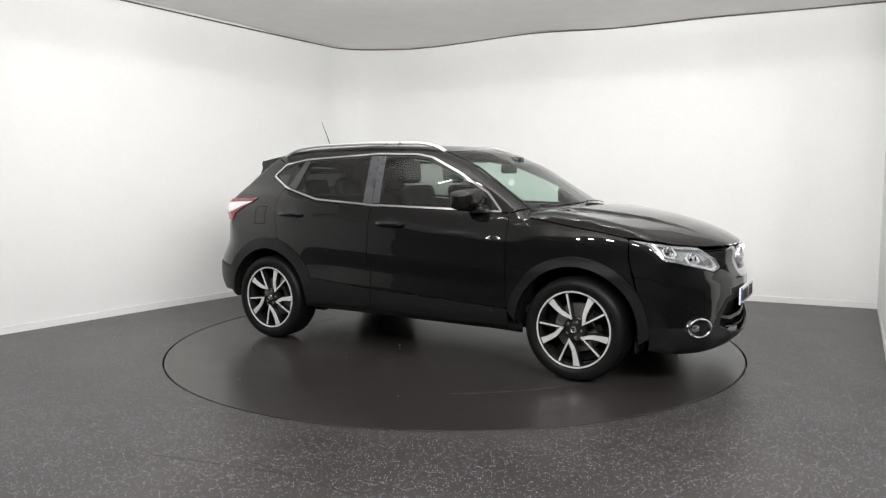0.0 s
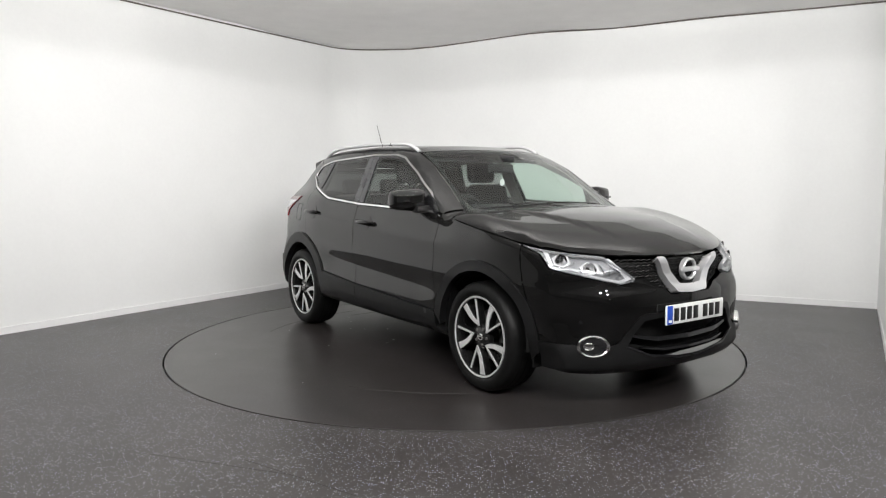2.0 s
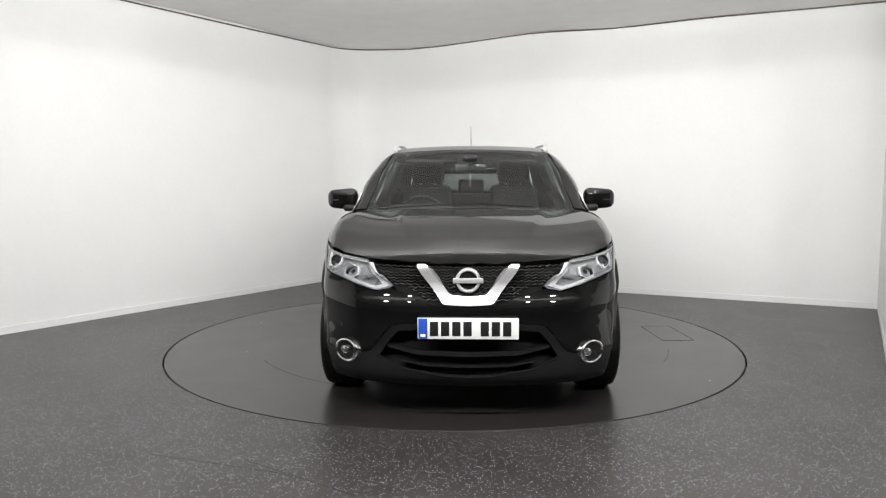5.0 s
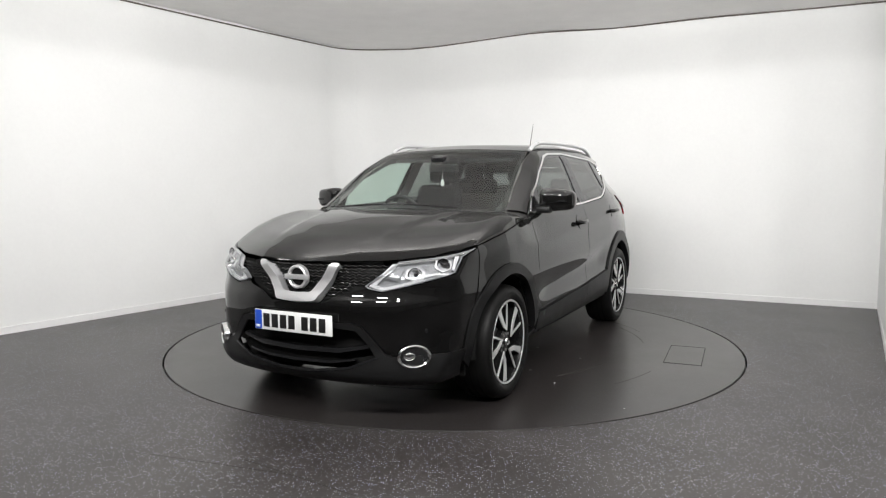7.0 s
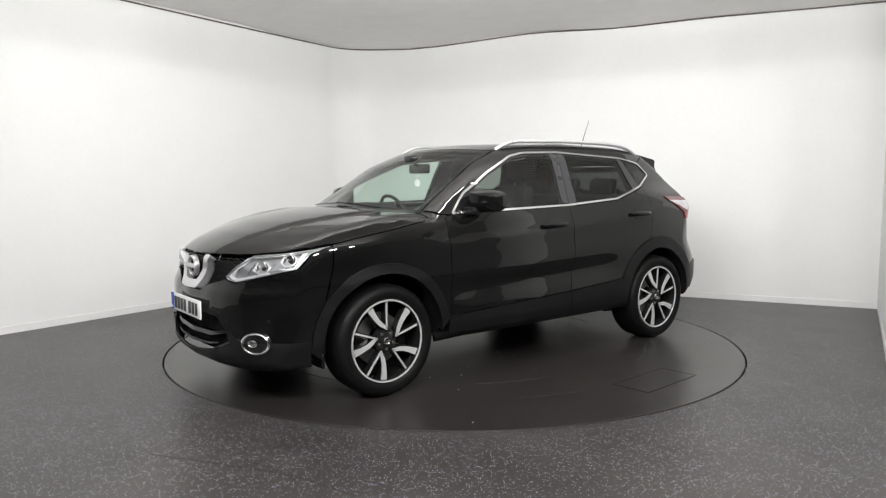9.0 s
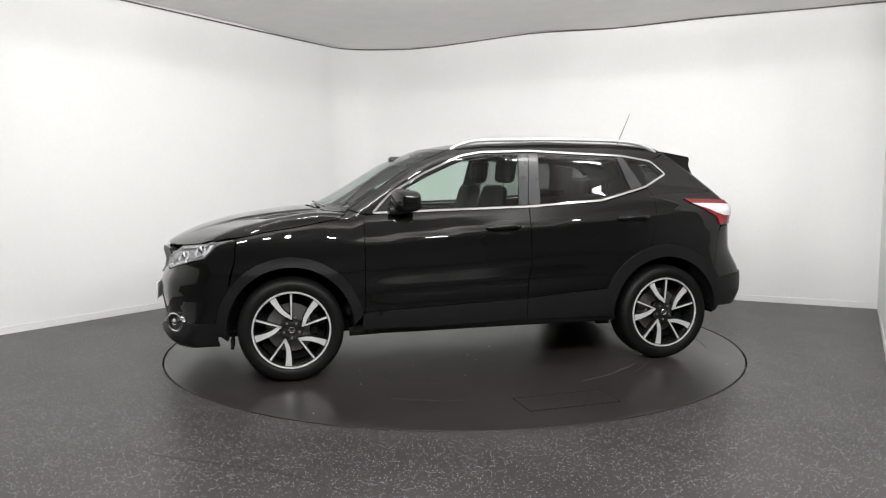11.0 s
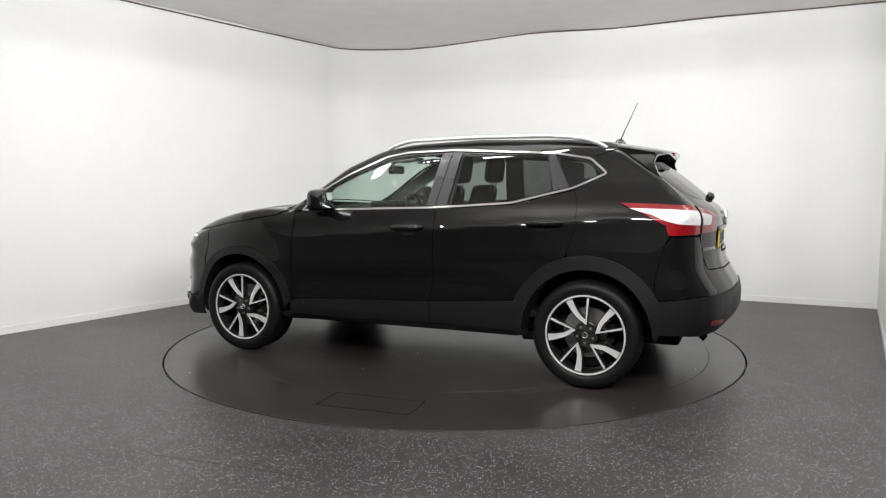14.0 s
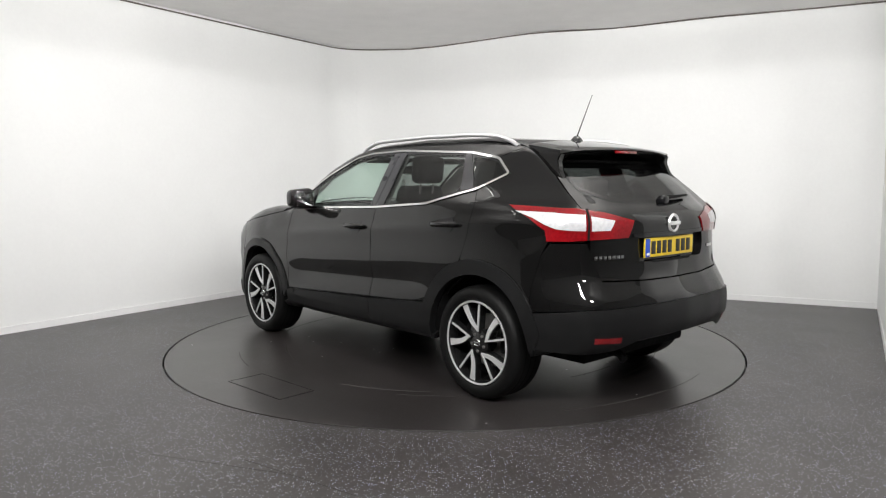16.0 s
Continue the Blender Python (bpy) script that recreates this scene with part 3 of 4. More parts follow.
DLO_FRONT = [(0.79, 1.083), (0.66, 1.215), (0.42, 1.350), (0.15, 1.468), (0.0, 1.495)]
DLO = soften([(0.79, 1.083), (-0.29, 1.114), (-0.83, 1.150), (-1.21, 1.243), (-1.41, 1.338), (-1.30, 1.434), (-1.07, 1.472), (-0.355, 1.506), (0.0, 1.495), (0.15, 1.468), (0.42, 1.350), (0.66, 1.215)], 0.022)
CF, CR = (WX, 0.345), (-WX, 0.345)
ARCH_F, ARCH_R, ARCH_IN = 0.466, 0.490, 0.404
NS = (0.018, 1.0)
HOODLINE = dense([(0.90, 1.068), (1.0, 1.050), (1.274, 1.004), (1.49, 0.970), (1.655, 0.936)], 0.03)[:25]
LAMP = [(51.5, 0.931), (45.6, 0.912), (38, 0.891), (28.4, 0.873), (19.6, 0.748), (20.6, 0.733), (24, 0.721), (35.1, 0.772), (43, 0.812), (45.8, 0.890)]
TAIL_LAMP = [(63, 1.157), (50, 1.149), (40.3, 1.139), (31.5, 1.115), (20.8, 1.070), (23.4, 0.978), (36.6, 0.974), (49.3, 0.966), (49.8, 1.023), (54.9, 1.083)]

# ---------------- painted panels, glass and trim of each flank
for mir in (False, True):
    skin("front_fender", "side", inset([(0.845, 0.44), (0.845, 1.05), (0.855, 1.085)] + HOODLINE + [(1.665, 0.80), (1.715, 0.60)] + arc(*CF, ARCH_F, 33, 168), GAPW), PAINT, car, mirror=mir)
    skin("front_door", "side", inset([(0.845, 0.44), (-0.27, 0.492), (-0.30, 0.70), (-0.295, 1.108), (0.77, 1.078), (0.845, 1.07)], GAPW), PAINT, car, mirror=mir)
    skin("rear_door", "side", inset([(-0.27, 0.492), (-0.86, 0.535)] + arc(*CR, ARCH_R, 24, 74) + [(-1.205, 0.845), (-1.25, 1.0), (-1.255, 1.16), (-1.225, 1.236), (-0.84, 1.143), (-0.295, 1.108), (-0.30, 0.70)], GAPW), PAINT, car, mirror=mir)
    quarter = chart("side", "stern", dense([(-1.30, 1.437), (-1.345, 1.40), (-1.415, 1.338), (-1.225, 1.240), (-1.255, 1.16), (-1.25, 1.0), (-1.205, 0.845)], 0.03)[:-18] + arc(*CR, ARCH_R, 76, 146) + [(-1.73, 0.70), (-1.775, 0.90)])
    quarter += [(49, 0.962), (38.5, 0.962), (38.5, 1.12)] + chart("rear", "stern", [(0.655, 1.23), (0.625, 1.32), (0.59, 1.41)]) + chart("top", "stern", [(-1.56, 0.57), (-1.45, 0.585)])
    skin("rear_quarter_panel", "stern", quarter, PAINT, car, mirror=mir, scale=NS, step=0.03)
    rail = chart("side", "rail", [(0.86, 1.084)] + DLO_FRONT + [(-0.355, 1.508), (-0.7, 1.492), (-1.07, 1.474), (-1.30, 1.437)])
    rail += chart("top", "rail", [(-1.45, 0.585), (-1.0, 0.592), (-0.5, 0.60), (0.0, 0.605), (0.22, 0.60), (0.45, 0.628), (0.7, 0.668), (0.93, 0.712)])
    skin("roof_side_rail", "rail", rail, PAINT, car, mirror=mir, scale=(1, 0.011), step=0.03)
    # glazing
    B0, B1 = 0.012, 0.018
    fg = soften([(0.58, 1.105), (-0.222, 1.128), (-0.272, 1.478), (-0.05, 1.474), (0.13, 1.448), (0.40, 1.335), (0.56, 1.245)], 0.02)
    rg = soften([(-0.376, 1.134), (-0.83, 1.170), (-1.085, 1.235), (-1.022, 1.453), (-0.416, 1.480)], 0.025)
    qg = soften([(-1.165, 1.262), (-1.22, 1.272), (-1.375, 1.338), (-1.285, 1.413), (-1.10, 1.448)], 0.02)
    g = skin("front_door_glass", "side", fg, GLASS_S, car, "green-tinted clear glass", mirror=mir, off=-0.004, depth=0.003)
    g.visible_shadow = False
    skin("rear_door_glass", "side", rg, GLASS_P, car, "dark privacy glass", mirror=mir, off=-0.004, depth=0.003)
    skin("quarter_glass", "side", qg, GLASS_P, car, "dark privacy glass", mirror=mir, off=-0.004, depth=0.003)
    skin("window_surround", "side", inset(DLO, 0.004), GLOSS, car, "black window frame", holes=[inset(fg, -0.001), inset(rg, -0.001), inset(qg, -0.001)], mirror=mir, off=-0.003, depth=0.02)
    skin("chrome_window_trim", "side", inset(DLO, -0.004), CHROME, car, "chrome window surround", holes=[inset(DLO, 0.009)], mirror=mir, off=0.004, depth=0.012)
    skin("front_pillar_cover", "side", [(-0.225, 1.130), (-0.287, 1.128), (-0.345, 1.485), (-0.275, 1.485)], PILLAR, car, "satin grey pillar cover", mirror=mir, off=0.002, depth=0.008)
    skin("rear_pillar_cover", "side", [(-0.293, 1.128), (-0.374, 1.133), (-0.418, 1.488), (-0.351, 1.485)], PILLAR, car, "satin grey pillar cover", mirror=mir, off=0.002, depth=0.008)
    skin("rear_window_divider", "side", [(-1.088, 1.232), (-1.185, 1.252), (-1.07, 1.462), (-1.024, 1.46)], PILLAR, car, "satin grey divider", mirror=mir, off=0.002, depth=0.008)
    # cladding
    skin("front_arch_cladding", "side", arc(*CF, ARCH_F + 0.002, -2, 170, 40) + arc(*CF, ARCH_IN, 178, -10, 40), PLASTIC, car, "matt black wheel arch cladding", mirror=mir, off=0.014, depth=0.05)
    skin("rear_arch_cladding", "side", arc(*CR, ARCH_R + 0.002, 12, 158, 40) + [(-1.80, 0.46)] + arc(*CR, ARCH_IN, 186, -6, 40), PLASTIC, car, "matt black wheel arch cladding", mirror=mir, off=0.014, depth=0.05)
    skin("front_door_cladding", "side", inset([(0.865, 0.33), (0.862, 0.425), (0.83, 0.44), (-0.27, 0.490), (-0.27, 0.345), (0.4, 0.325)], 0.002), PLASTIC, car, "matt black lower door cladding", mirror=mir, off=0.014, depth=0.03)
    skin("rear_door_cladding", "side", inset([(-0.27, 0.490), (-0.27, 0.345), (-0.915, 0.335), (-0.90, 0.42), (-0.865, 0.533)], 0.002), PLASTIC, car, "matt black lower door cladding", mirror=mir, off=0.014, depth=0.03)
    skin("sill", "side", [(0.955, 0.315), (0.865, 0.338), (0.4, 0.321), (-0.27, 0.341), (-0.94, 0.331), (-0.94, 0.305), (0.3, 0.292), (0.95, 0.28)], PLASTIC, car, "matt black sill", mirror=mir, off=0.004, depth=0.05)
    # lamps
    skin("headlamp_housing", "nose", LAMP, LAMPGREY, car, mirror=mir, scale=NS, off=-0.026, depth=0.0)
    lens = skin("headlamp_lens", "nose", LAMP, LENS, car, "clear headlamp cover", mirror=mir, scale=NS, off=0.002, depth=0.003)
    lens.visible_shadow = False
    skin("headlamp_bezel", "nose", LAMP, LAMPGREY, car, "grey headlamp edge", holes=[[(a / 0.018, b) for a, b in inset([(q * 0.018, w) for q, w in LAMP], 0.006)]], mirror=mir, scale=NS, off=-0.002, depth=0.026)
    s = -1 if mir else 1

    def bowl(name, deg, z, r, mat, depth=0.03, back=0.028, lens_r=0.0):
        p = on("nose", deg, z)[0]
        n_ = normal(p[None])[0]
        q = Vector(p - n_ * back)
        q.y *= s
        d = Vector((0.92, 0.30 * s, 0.05)).normalized()
        turn = d.to_track_quat("X", "Z").to_matrix().to_4x4()
        bm = revolve([(0.004, -depth), (r * 0.5, -depth * 0.9), (r * 0.85, -depth * 0.45), (r, 0.0), (r * 1.08, 0.004), (r * 1.12, -0.004)], "x", 28)
        bmesh.ops.transform(bm, matrix=Matrix.Translation(q) @ turn, verts=bm.verts)
        ob = part(name, bm, mat, car)
        if lens_r:
            b2 = revolve([(0.001, 0.012), (lens_r * 0.5, 0.009), (lens_r * 0.85, 0.0), (lens_r, -0.012)], "x", 24)
            bmesh.ops.transform(b2, matrix=Matrix.Translation(q - d * depth * 0.4) @ turn, verts=b2.verts)
            part("projector_lens", b2, GLOSS, ob, "dark glass projector lens")
        return ob

    bowl("headlamp_projector", 40.0, 0.858, 0.033, CHROME, 0.03, 0.012, 0.024)
    bowl("headlamp_reflector", 32.4, 0.812, 0.036, CHROME, 0.035, 0.014, 0.014)
    for deg, zc, r in ((40.0, 0.858, 0.047), (32.4, 0.812, 0.050)):
        ring = [(deg + r / 0.018 * math.cos(a), zc + r * 0.80 * math.sin(a)) for a in [2 * math.pi * (i + 0.3) / 6 for i in range(6)]]
        core = [(deg + r * 0.70 / 0.018 * math.cos(a), zc + r * 0.64 * math.sin(a)) for a in [2 * math.pi * i / 20 for i in range(20)]]
        skin("reflector_bezel", "nose", ring, CLEARLAMP, car, "silvered reflector surround", holes=[core], mirror=mir, scale=NS, off=-0.010, depth=0.012, step=0.012)
    skin("daytime_lamp", "nose", [(28.2, 0.867), (26.6, 0.866), (20.4, 0.748), (24, 0.727), (35, 0.776), (34.4, 0.785), (24.4, 0.743), (22.6, 0.754)], CLEARLAMP, car, "clear daytime running lamp strip", mirror=mir, scale=NS, off=-0.010, depth=0.012, step=0.012)
    skin("turn_lamp", "nose", [(29.4, 0.838), (28.0, 0.842), (25.0, 0.786), (28, 0.772)], LAMPGREY, car, "clear turn lamp", mirror=mir, scale=NS, off=-0.014, depth=0.008, step=0.012)
    skin("headlamp_side_lamp", "nose", [(45.0, 0.898), (43.6, 0.896), (42.2, 0.830), (42.9, 0.822)], CLEARLAMP, car, "clear outer lamp strip", mirror=mir, scale=NS, off=-0.008, depth=0.01, step=0.012)
    skin("headlamp_chrome_strip", "nose", [(51, 0.927), (45.6, 0.908), (38, 0.887), (28.6, 0.869), (28.4, 0.862), (38, 0.879), (45.2, 0.900)], CHROME, car, "chrome strip", mirror=mir, scale=NS, off=-0.004, depth=0.012, step=0.012)
    tl = skin("tail_lamp", "stern", TAIL_LAMP, RED, car, "red and clear tail lamp cluster", mirror=mir, scale=NS, off=0.008, depth=0.02, step=0.02)
    skin("clear_segment", "stern", soften([(60, 1.124), (47.3, 1.118), (38.7, 1.105), (38.7, 1.026), (46.8, 1.034), (49.5, 1.052), (53.5, 1.085)], 0.006), CLEARLAMP, tl, "clear tail lamp segment", mirror=mir, scale=NS, off=0.0105, depth=0.004, step=0.02)
    skin("clear_segment", "stern", soften([(36.9, 1.097), (28.7, 1.072), (30.7, 1.022), (36.9, 1.023)], 0.006), CLEARLAMP, tl, "clear tail lamp segment", mirror=mir, scale=NS, off=0.0105, depth=0.004, step=0.02)
    skin("lamp_split", "stern", [(38.1, 1.134), (37.5, 1.133), (37.5, 0.974), (38.1, 0.974)], GAP, tl, mirror=mir, scale=NS, off=0.0125, depth=0.004, step=0.02)
    skin("rear_reflector", "stern", [(36.8, 0.428), (28.6, 0.420), (28.6, 0.450), (36.8, 0.457)], RED, car, "red bumper reflector", mirror=mir, scale=NS, off=0.012, depth=0.008, step=0.02)

    # fog lamp with a chrome ring
    c0 = on("nose", 31.8, 0.386)[0]
    nn = Vector(normal(c0[None])[0])
    fd = Vector((nn.x, nn.y, 0)).normalized()
    base = Vector(c0) + fd * 0.004
    mm = Matrix.Translation((base.x, base.y * s, base.z)) @ Vector((fd.x, fd.y * s, 0)).to_track_quat("X", "Z").to_matrix().to_4x4() @ Matrix.Diagonal((1, 1.34, 0.93, 1))
    rg_ = revolve([(0.052, -0.02), (0.055, 0.012), (0.061, 0.017), (0.067, 0.012), (0.069, -0.02)], "x", 48)
    bmesh.ops.transform(rg_, matrix=mm, verts=rg_.verts)
    fog = part("fog_lamp", rg_, CHROME, car, "chrome-ringed fog lamp")
    dk = revolve([(0.001, -0.006), (0.03, -0.004), (0.054, 0.008)], "x", 32)
    bmesh.ops.transform(dk, matrix=mm, verts=dk.verts)
    part("bezel", dk, GLOSS, fog)
    bl = revolve([(0.001, 0.006), (0.014, 0.005), (0.020, 0.001), (0.023, 0.003), (0.025, -0.006)], "x", 24)
    bmesh.ops.transform(bl, matrix=mm @ Matrix.Translation((0, -0.018, 0.0)), verts=bl.verts)
    part("bulb_lens", bl, CHROME, fog)

    # door handles in their cups
    for hx, hz in ((-0.10, 0.981), (-1.06, 1.031)):
        cup = soften([(hx - 0.05, hz + 0.050), (hx + 0.045, hz + 0.050), (hx + 0.072, hz), (hx + 0.04, hz - 0.054), (hx - 0.045, hz - 0.054), (hx - 0.075, hz)], 0.03)
        skin("handle_cup", "side", cup, GLOSS, car, mirror=mir, off=0.0025, depth=0.01, step=0.015)
        py = float(on("side", hx, hz)[0][1])
        hb = tube([(hx - 0.115 + 0.23 * i / 10, (py + 0.010 + 0.030 * math.sin(math.pi * min(1, i / 10)) ** 0.5) * s, hz + 0.004 - 0.004 * i / 10) for i in range(11)], [0.011] + [0.018] * 9 + [0.014], 10, 0.95)
        part("door_handle", hb, PAINT, car)

    # door mirror
    mb = box(0.155, 0.225, 0.165, (0, 0, 0), 0.05, 4)
    for v in mb.verts:
        k = (v.co.y + 0.1075) / 0.215
        v.co.z *= 1.0 - 0.22 * k
        v.co.x *= 1.0 - 0.2 * k
        v.co.x += 0.02 - 0.05 * k * k
        v.co.y *= s
    bmesh.ops.transform(mb, matrix=Matrix.Translation((0.575, 0.935 * s, 1.165)), verts=mb.verts)
    if mir:
        bmesh.ops.reverse_faces(mb, faces=mb.faces)
    mo = part("door_mirror", mb, PAINT, car)
    part("mirror_foot", box(0.09, 0.12, 0.05, (0.64, 0.855 * s, 1.102), 0.018), PLASTIC, mo)
    part("mirror_glass", box(0.006, 0.155, 0.11, (0.508, 0.925 * s, 1.163), 0.002, rot=(0, 0, 6 * s)), MIRROR, mo)
    part("indicator_strip", box(0.008, 0.11, 0.012, (0.638, 0.949 * s, 1.157), 0.003, rot=(0, 0, -10 * s)), GLOSS, mo)

    # roof rail
    rp = []
    for i in range(33):
        k = i / 32
        x = 0.20 - 1.58 * k
        roof_z = float(on("top", x, 0.60)[0][2])
        lift = 0.038 * min(1, math.sin(math.pi * k) * 3.2) ** 0.6 if 0 < k < 1 else 0.0
        rp.append((x, (0.585 + 0.012 * math.sin(math.pi * k)) * s, roof_z + 0.004 + lift))
    part("roof_rail", tube(rp, 0.0155, 10, 0.85), SATIN, car, "satin aluminium roof rail")

# ---------------- middle panels
hood_front = chart("nose", "top", [(51.6, 0.939), (45.6, 0.920), (38, 0.898), (28.6, 0.881)]) + chart("front", "top", [(0.45, 0.875), (0.30, 0.872), (0.15, 0.870), (0.0, 0.869)])
hood_rear = [(1.19 - 0.35 * y * y, y) for y in (0.0, 0.15, 0.3, 0.45, 0.6, 0.70)]
half = hood_rear + [(0.955, 0.755)] + chart("side", "top", HOODLINE[3:-1]) + hood_front[:-1]
skin("bonnet", "top", inset(half + [(hood_front[-1][0], 0.0)] + [(a, -b) for a, b in reversed(half[1:])], 0.002), PAINT, car)
skin("windscreen_cowl", "top", [(a + 0.006, b) for a, b in hood_rear] + [(a - 0.05, b) for a, b in hood_rear[::-1]] + [(a - 0.05, -b) for a, b in hood_rear[1:]] + [(a + 0.006, -b) for a, b in hood_rear[:0:-1]], PLASTIC, car, "black plastic scuttle", off=-0.012)
for mir in (False, True):
    skin("scuttle_corner", "top", [(1.10, 0.62), (0.86, 0.655), (0.83, 0.845), (1.03, 0.845)], PAINT, car, mirror=mir, off=-0.008, depth=0.004)
ws_base = [(a - 0.03, b) for a, b in hood_rear[:-1]] + [(0.955, 0.705)]
ws_half = ws_base + [(0.7, 0.660), (0.45, 0.620), (0.24, 0.588)] + [(0.34 - 0.3 * y * y, y) for y in (0.45, 0.3, 0.15)]
ws = ws_half + [(0.34, 0.0)] + [(a, -b) for a, b in reversed(ws_half[1:])]
ws = [(1.16, 0.0)] + ws[1:]
w_ob = skin("windscreen", "top", ws, GLASS_F, car, "clear windscreen glass", off=-0.001, depth=0.004)
w_ob.visible_shadow = False
skin("windscreen_band", "top", ws, GAP, car, "black windscreen border", holes=[inset(ws, 0.028)], off=-0.006, depth=0.002)
roof_half = [(0.332 - 0.3 * y * y, y) for y in (0.0, 0.15, 0.3, 0.45)] + [(0.23, 0.592), (0.0, 0.60), (-0.5, 0.595), (-1.0, 0.587), (-1.45, 0.580), (-1.56, 0.565), (-1.585, 0.3)]
skin("roof", "top", roof_half + [(-1.59, 0.0)] + [(a, -b) for a, b in reversed(roof_half[1:])], GLOSS, car, "black panoramic glass roof")
skin("headliner", "top", [(0.15, -0.5), (0.15, 0.5), (-1.5, 0.5), (-1.5, -0.5)], CLOTH, car, "dark roof lining", off=-0.05, depth=0.01, step=0.06)

# front bumper and its openings
b_half = [(8, 0.648), (12, 0.690), (16, 0.712), (19.4, 0.731), (20.6, 0.726), (24, 0.714), (35.1, 0.765), (43.4, 0.805), (46.3, 0.884), (51.9, 0.924)] + chart("side", "nose", [(1.669, 0.80), (1.719, 0.60)]) + chart("side", "nose", arc(*CF, ARCH_F, 30, 6, 8)) + [(47, 0.393), (37, 0.394), (27.5, 0.386), (25.2, 0.398), (21.2, 0.50), (19.2, 0.543), (16.5, 0.557)]
skin("front_bumper", "nose", both(b_half), PAINT, car, scale=NS, step=0.028)
lip_half = [(16.5, 0.554), (19.0, 0.540), (21.0, 0.497), (25.0, 0.395), (27.5, 0.383), (37, 0.391), (47, 0.390)] + chart("side", "nose", arc(*CF, ARCH_F, 4, -10, 6) + [(1.775, 0.238)]) + [(35, 0.226), (20, 0.222), (8, 0.222)]
intake = both([(12, 0.524), (17.5, 0.515), (20.3, 0.45), (22.6, 0.374), (15.8, 0.318), (6, 0.290)])
skin("front_lower_lip", "nose", both(lip_half), PLASTIC, car, "matt black lower bumper", holes=[intake], scale=NS, step=0.026, off=0.003)
skin("lower_grille", "nose", both([(12, 0.54), (18.2, 0.53), (21.2, 0.45), (23.6, 0.36), (16, 0.25), (6, 0.235)]), DARK, car, scale=NS, off=-0.07, depth=0.0, step=0.04)
for zc, dz, wdt in ((0.338, 0.008, 17.0), (0.402, 0.013, 20.6)):
    skin("grille_slat", "nose", both([(0.3, zc + dz * 0.4), (wdt * 0.6, zc + dz * 0.8), (wdt, zc + dz * 1.6 + 0.012), (wdt, zc + dz * 0.6 + 0.012), (wdt * 0.6, zc - dz), (0.3, zc - dz * 1.4)]), GLOSS, car, "black intake slat", scale=NS, off=-0.012, depth=0.05, step=0.03)
skin("intake_trim", "nose", both([(0.3, 0.291), (6, 0.294), (15.7, 0.323), (22.3, 0.379), (23.2, 0.374), (16, 0.312), (6, 0.282), (0.3, 0.279)]), GLOSS, car, "gloss black intake edge", scale=NS, off=0.006, depth=0.006, step=0.03)

# upper grille, V trim and emblem
g_half = [(0.0, 0.864), (0.15, 0.865), (0.30, 0.866), (0.45, 0.868), (0.535, 0.868), (0.405, 0.752), (0.398, 0.733), (0.36, 0.718), (0.27, 0.698), (0.15, 0.652), (0.0, 0.650)]
skin("upper_grille", "front", g_half + [(-a, b) for a, b in reversed(g_half[1:-1])], DARK, car, off=-0.045, depth=0.0, step=0.03)
for k in range(12):
    zc = 0.676 + 0.0156 * k
    wide = 0.18 + (zc - 0.65) * 1.55 if zc < 0.74 else 0.385 + (zc - 0.745) * 1.15
    n_ = max(8, int(wide * 2 / 0.018))
    ys = np.linspace(-wide, wide, n_)
    pp = on("front", ys, np.full(n_, zc))
    part("grille_bar", tube([(p_[0] - 0.028 - 0.005 * (i % 2), p_[1], p_[2] + 0.0045 * (1 if (i + k) % 2 else -1)) for i, p_ in enumerate(pp)], 0.0030, 6), WHEELBLACK, car)
V_OUT = soften([(0.270, 0.858), (0.128, 0.656), (0.0, 0.650), (-0.128, 0.656), (-0.270, 0.858), (-0.214, 0.860), (-0.090, 0.700), (0.0, 0.695), (0.090, 0.700), (0.214, 0.860)], 0.016)
skin("grille_trim", "front", V_OUT, SATIN, car, "chrome V-shaped grille trim", off=0.014, depth=0.05, step=0.015)
fx = float(on("front", 0.0, 0.782)[0][0])
em = revolve([(0.047, -0.02), (0.049, 0.006), (0.056, 0.012), (0.064, 0.006), (0.066, -0.02)], "x", 48, (fx + 0.012, 0, 0.782))
emblem = part("front_emblem", em, SATIN, car, "round chrome emblem with a plain bar")
part("emblem_bar", box(0.016, 0.158, 0.027, (fx + 0.020, 0, 0.782), 0.004), SATIN, emblem)
part("emblem_back", revolve([(0.001, 0.0), (0.048, 0.0)], "x", 32, (fx + 0.004, 0, 0.782)), DARK, emblem)


def number_plate(x, z, facing, ground, tilt=0.0, bow=0.0):
    pl = part("number_plate", box(0.012, 0.52, 0.111, (0, 0, 0), 0.004), ground, car, "number plate with plain dark bars")
    pl.matrix_basis = pose(x, 0, z, 0, tilt, 0 if facing > 0 else 180)
    part("blue_strip", box(0.004, 0.046, 0.105, (0.0065, -0.232, 0), 0.001), BLUE, pl)
    part("pale_mark", box(0.002, 0.026, 0.014, (0.0095, -0.232, -0.035)), PLATE_W, pl)
    y = -0.196
    for i in range(7):
        part("dark_bar", box(0.003, 0.042, 0.074, (0.0072, y + 0.021, -0.001), 0.001), INK, pl)
        y += 0.0575 if i != 3 else 0.088
    return pl


number_plate(2.224, 0.540, 1, PLATE_W)

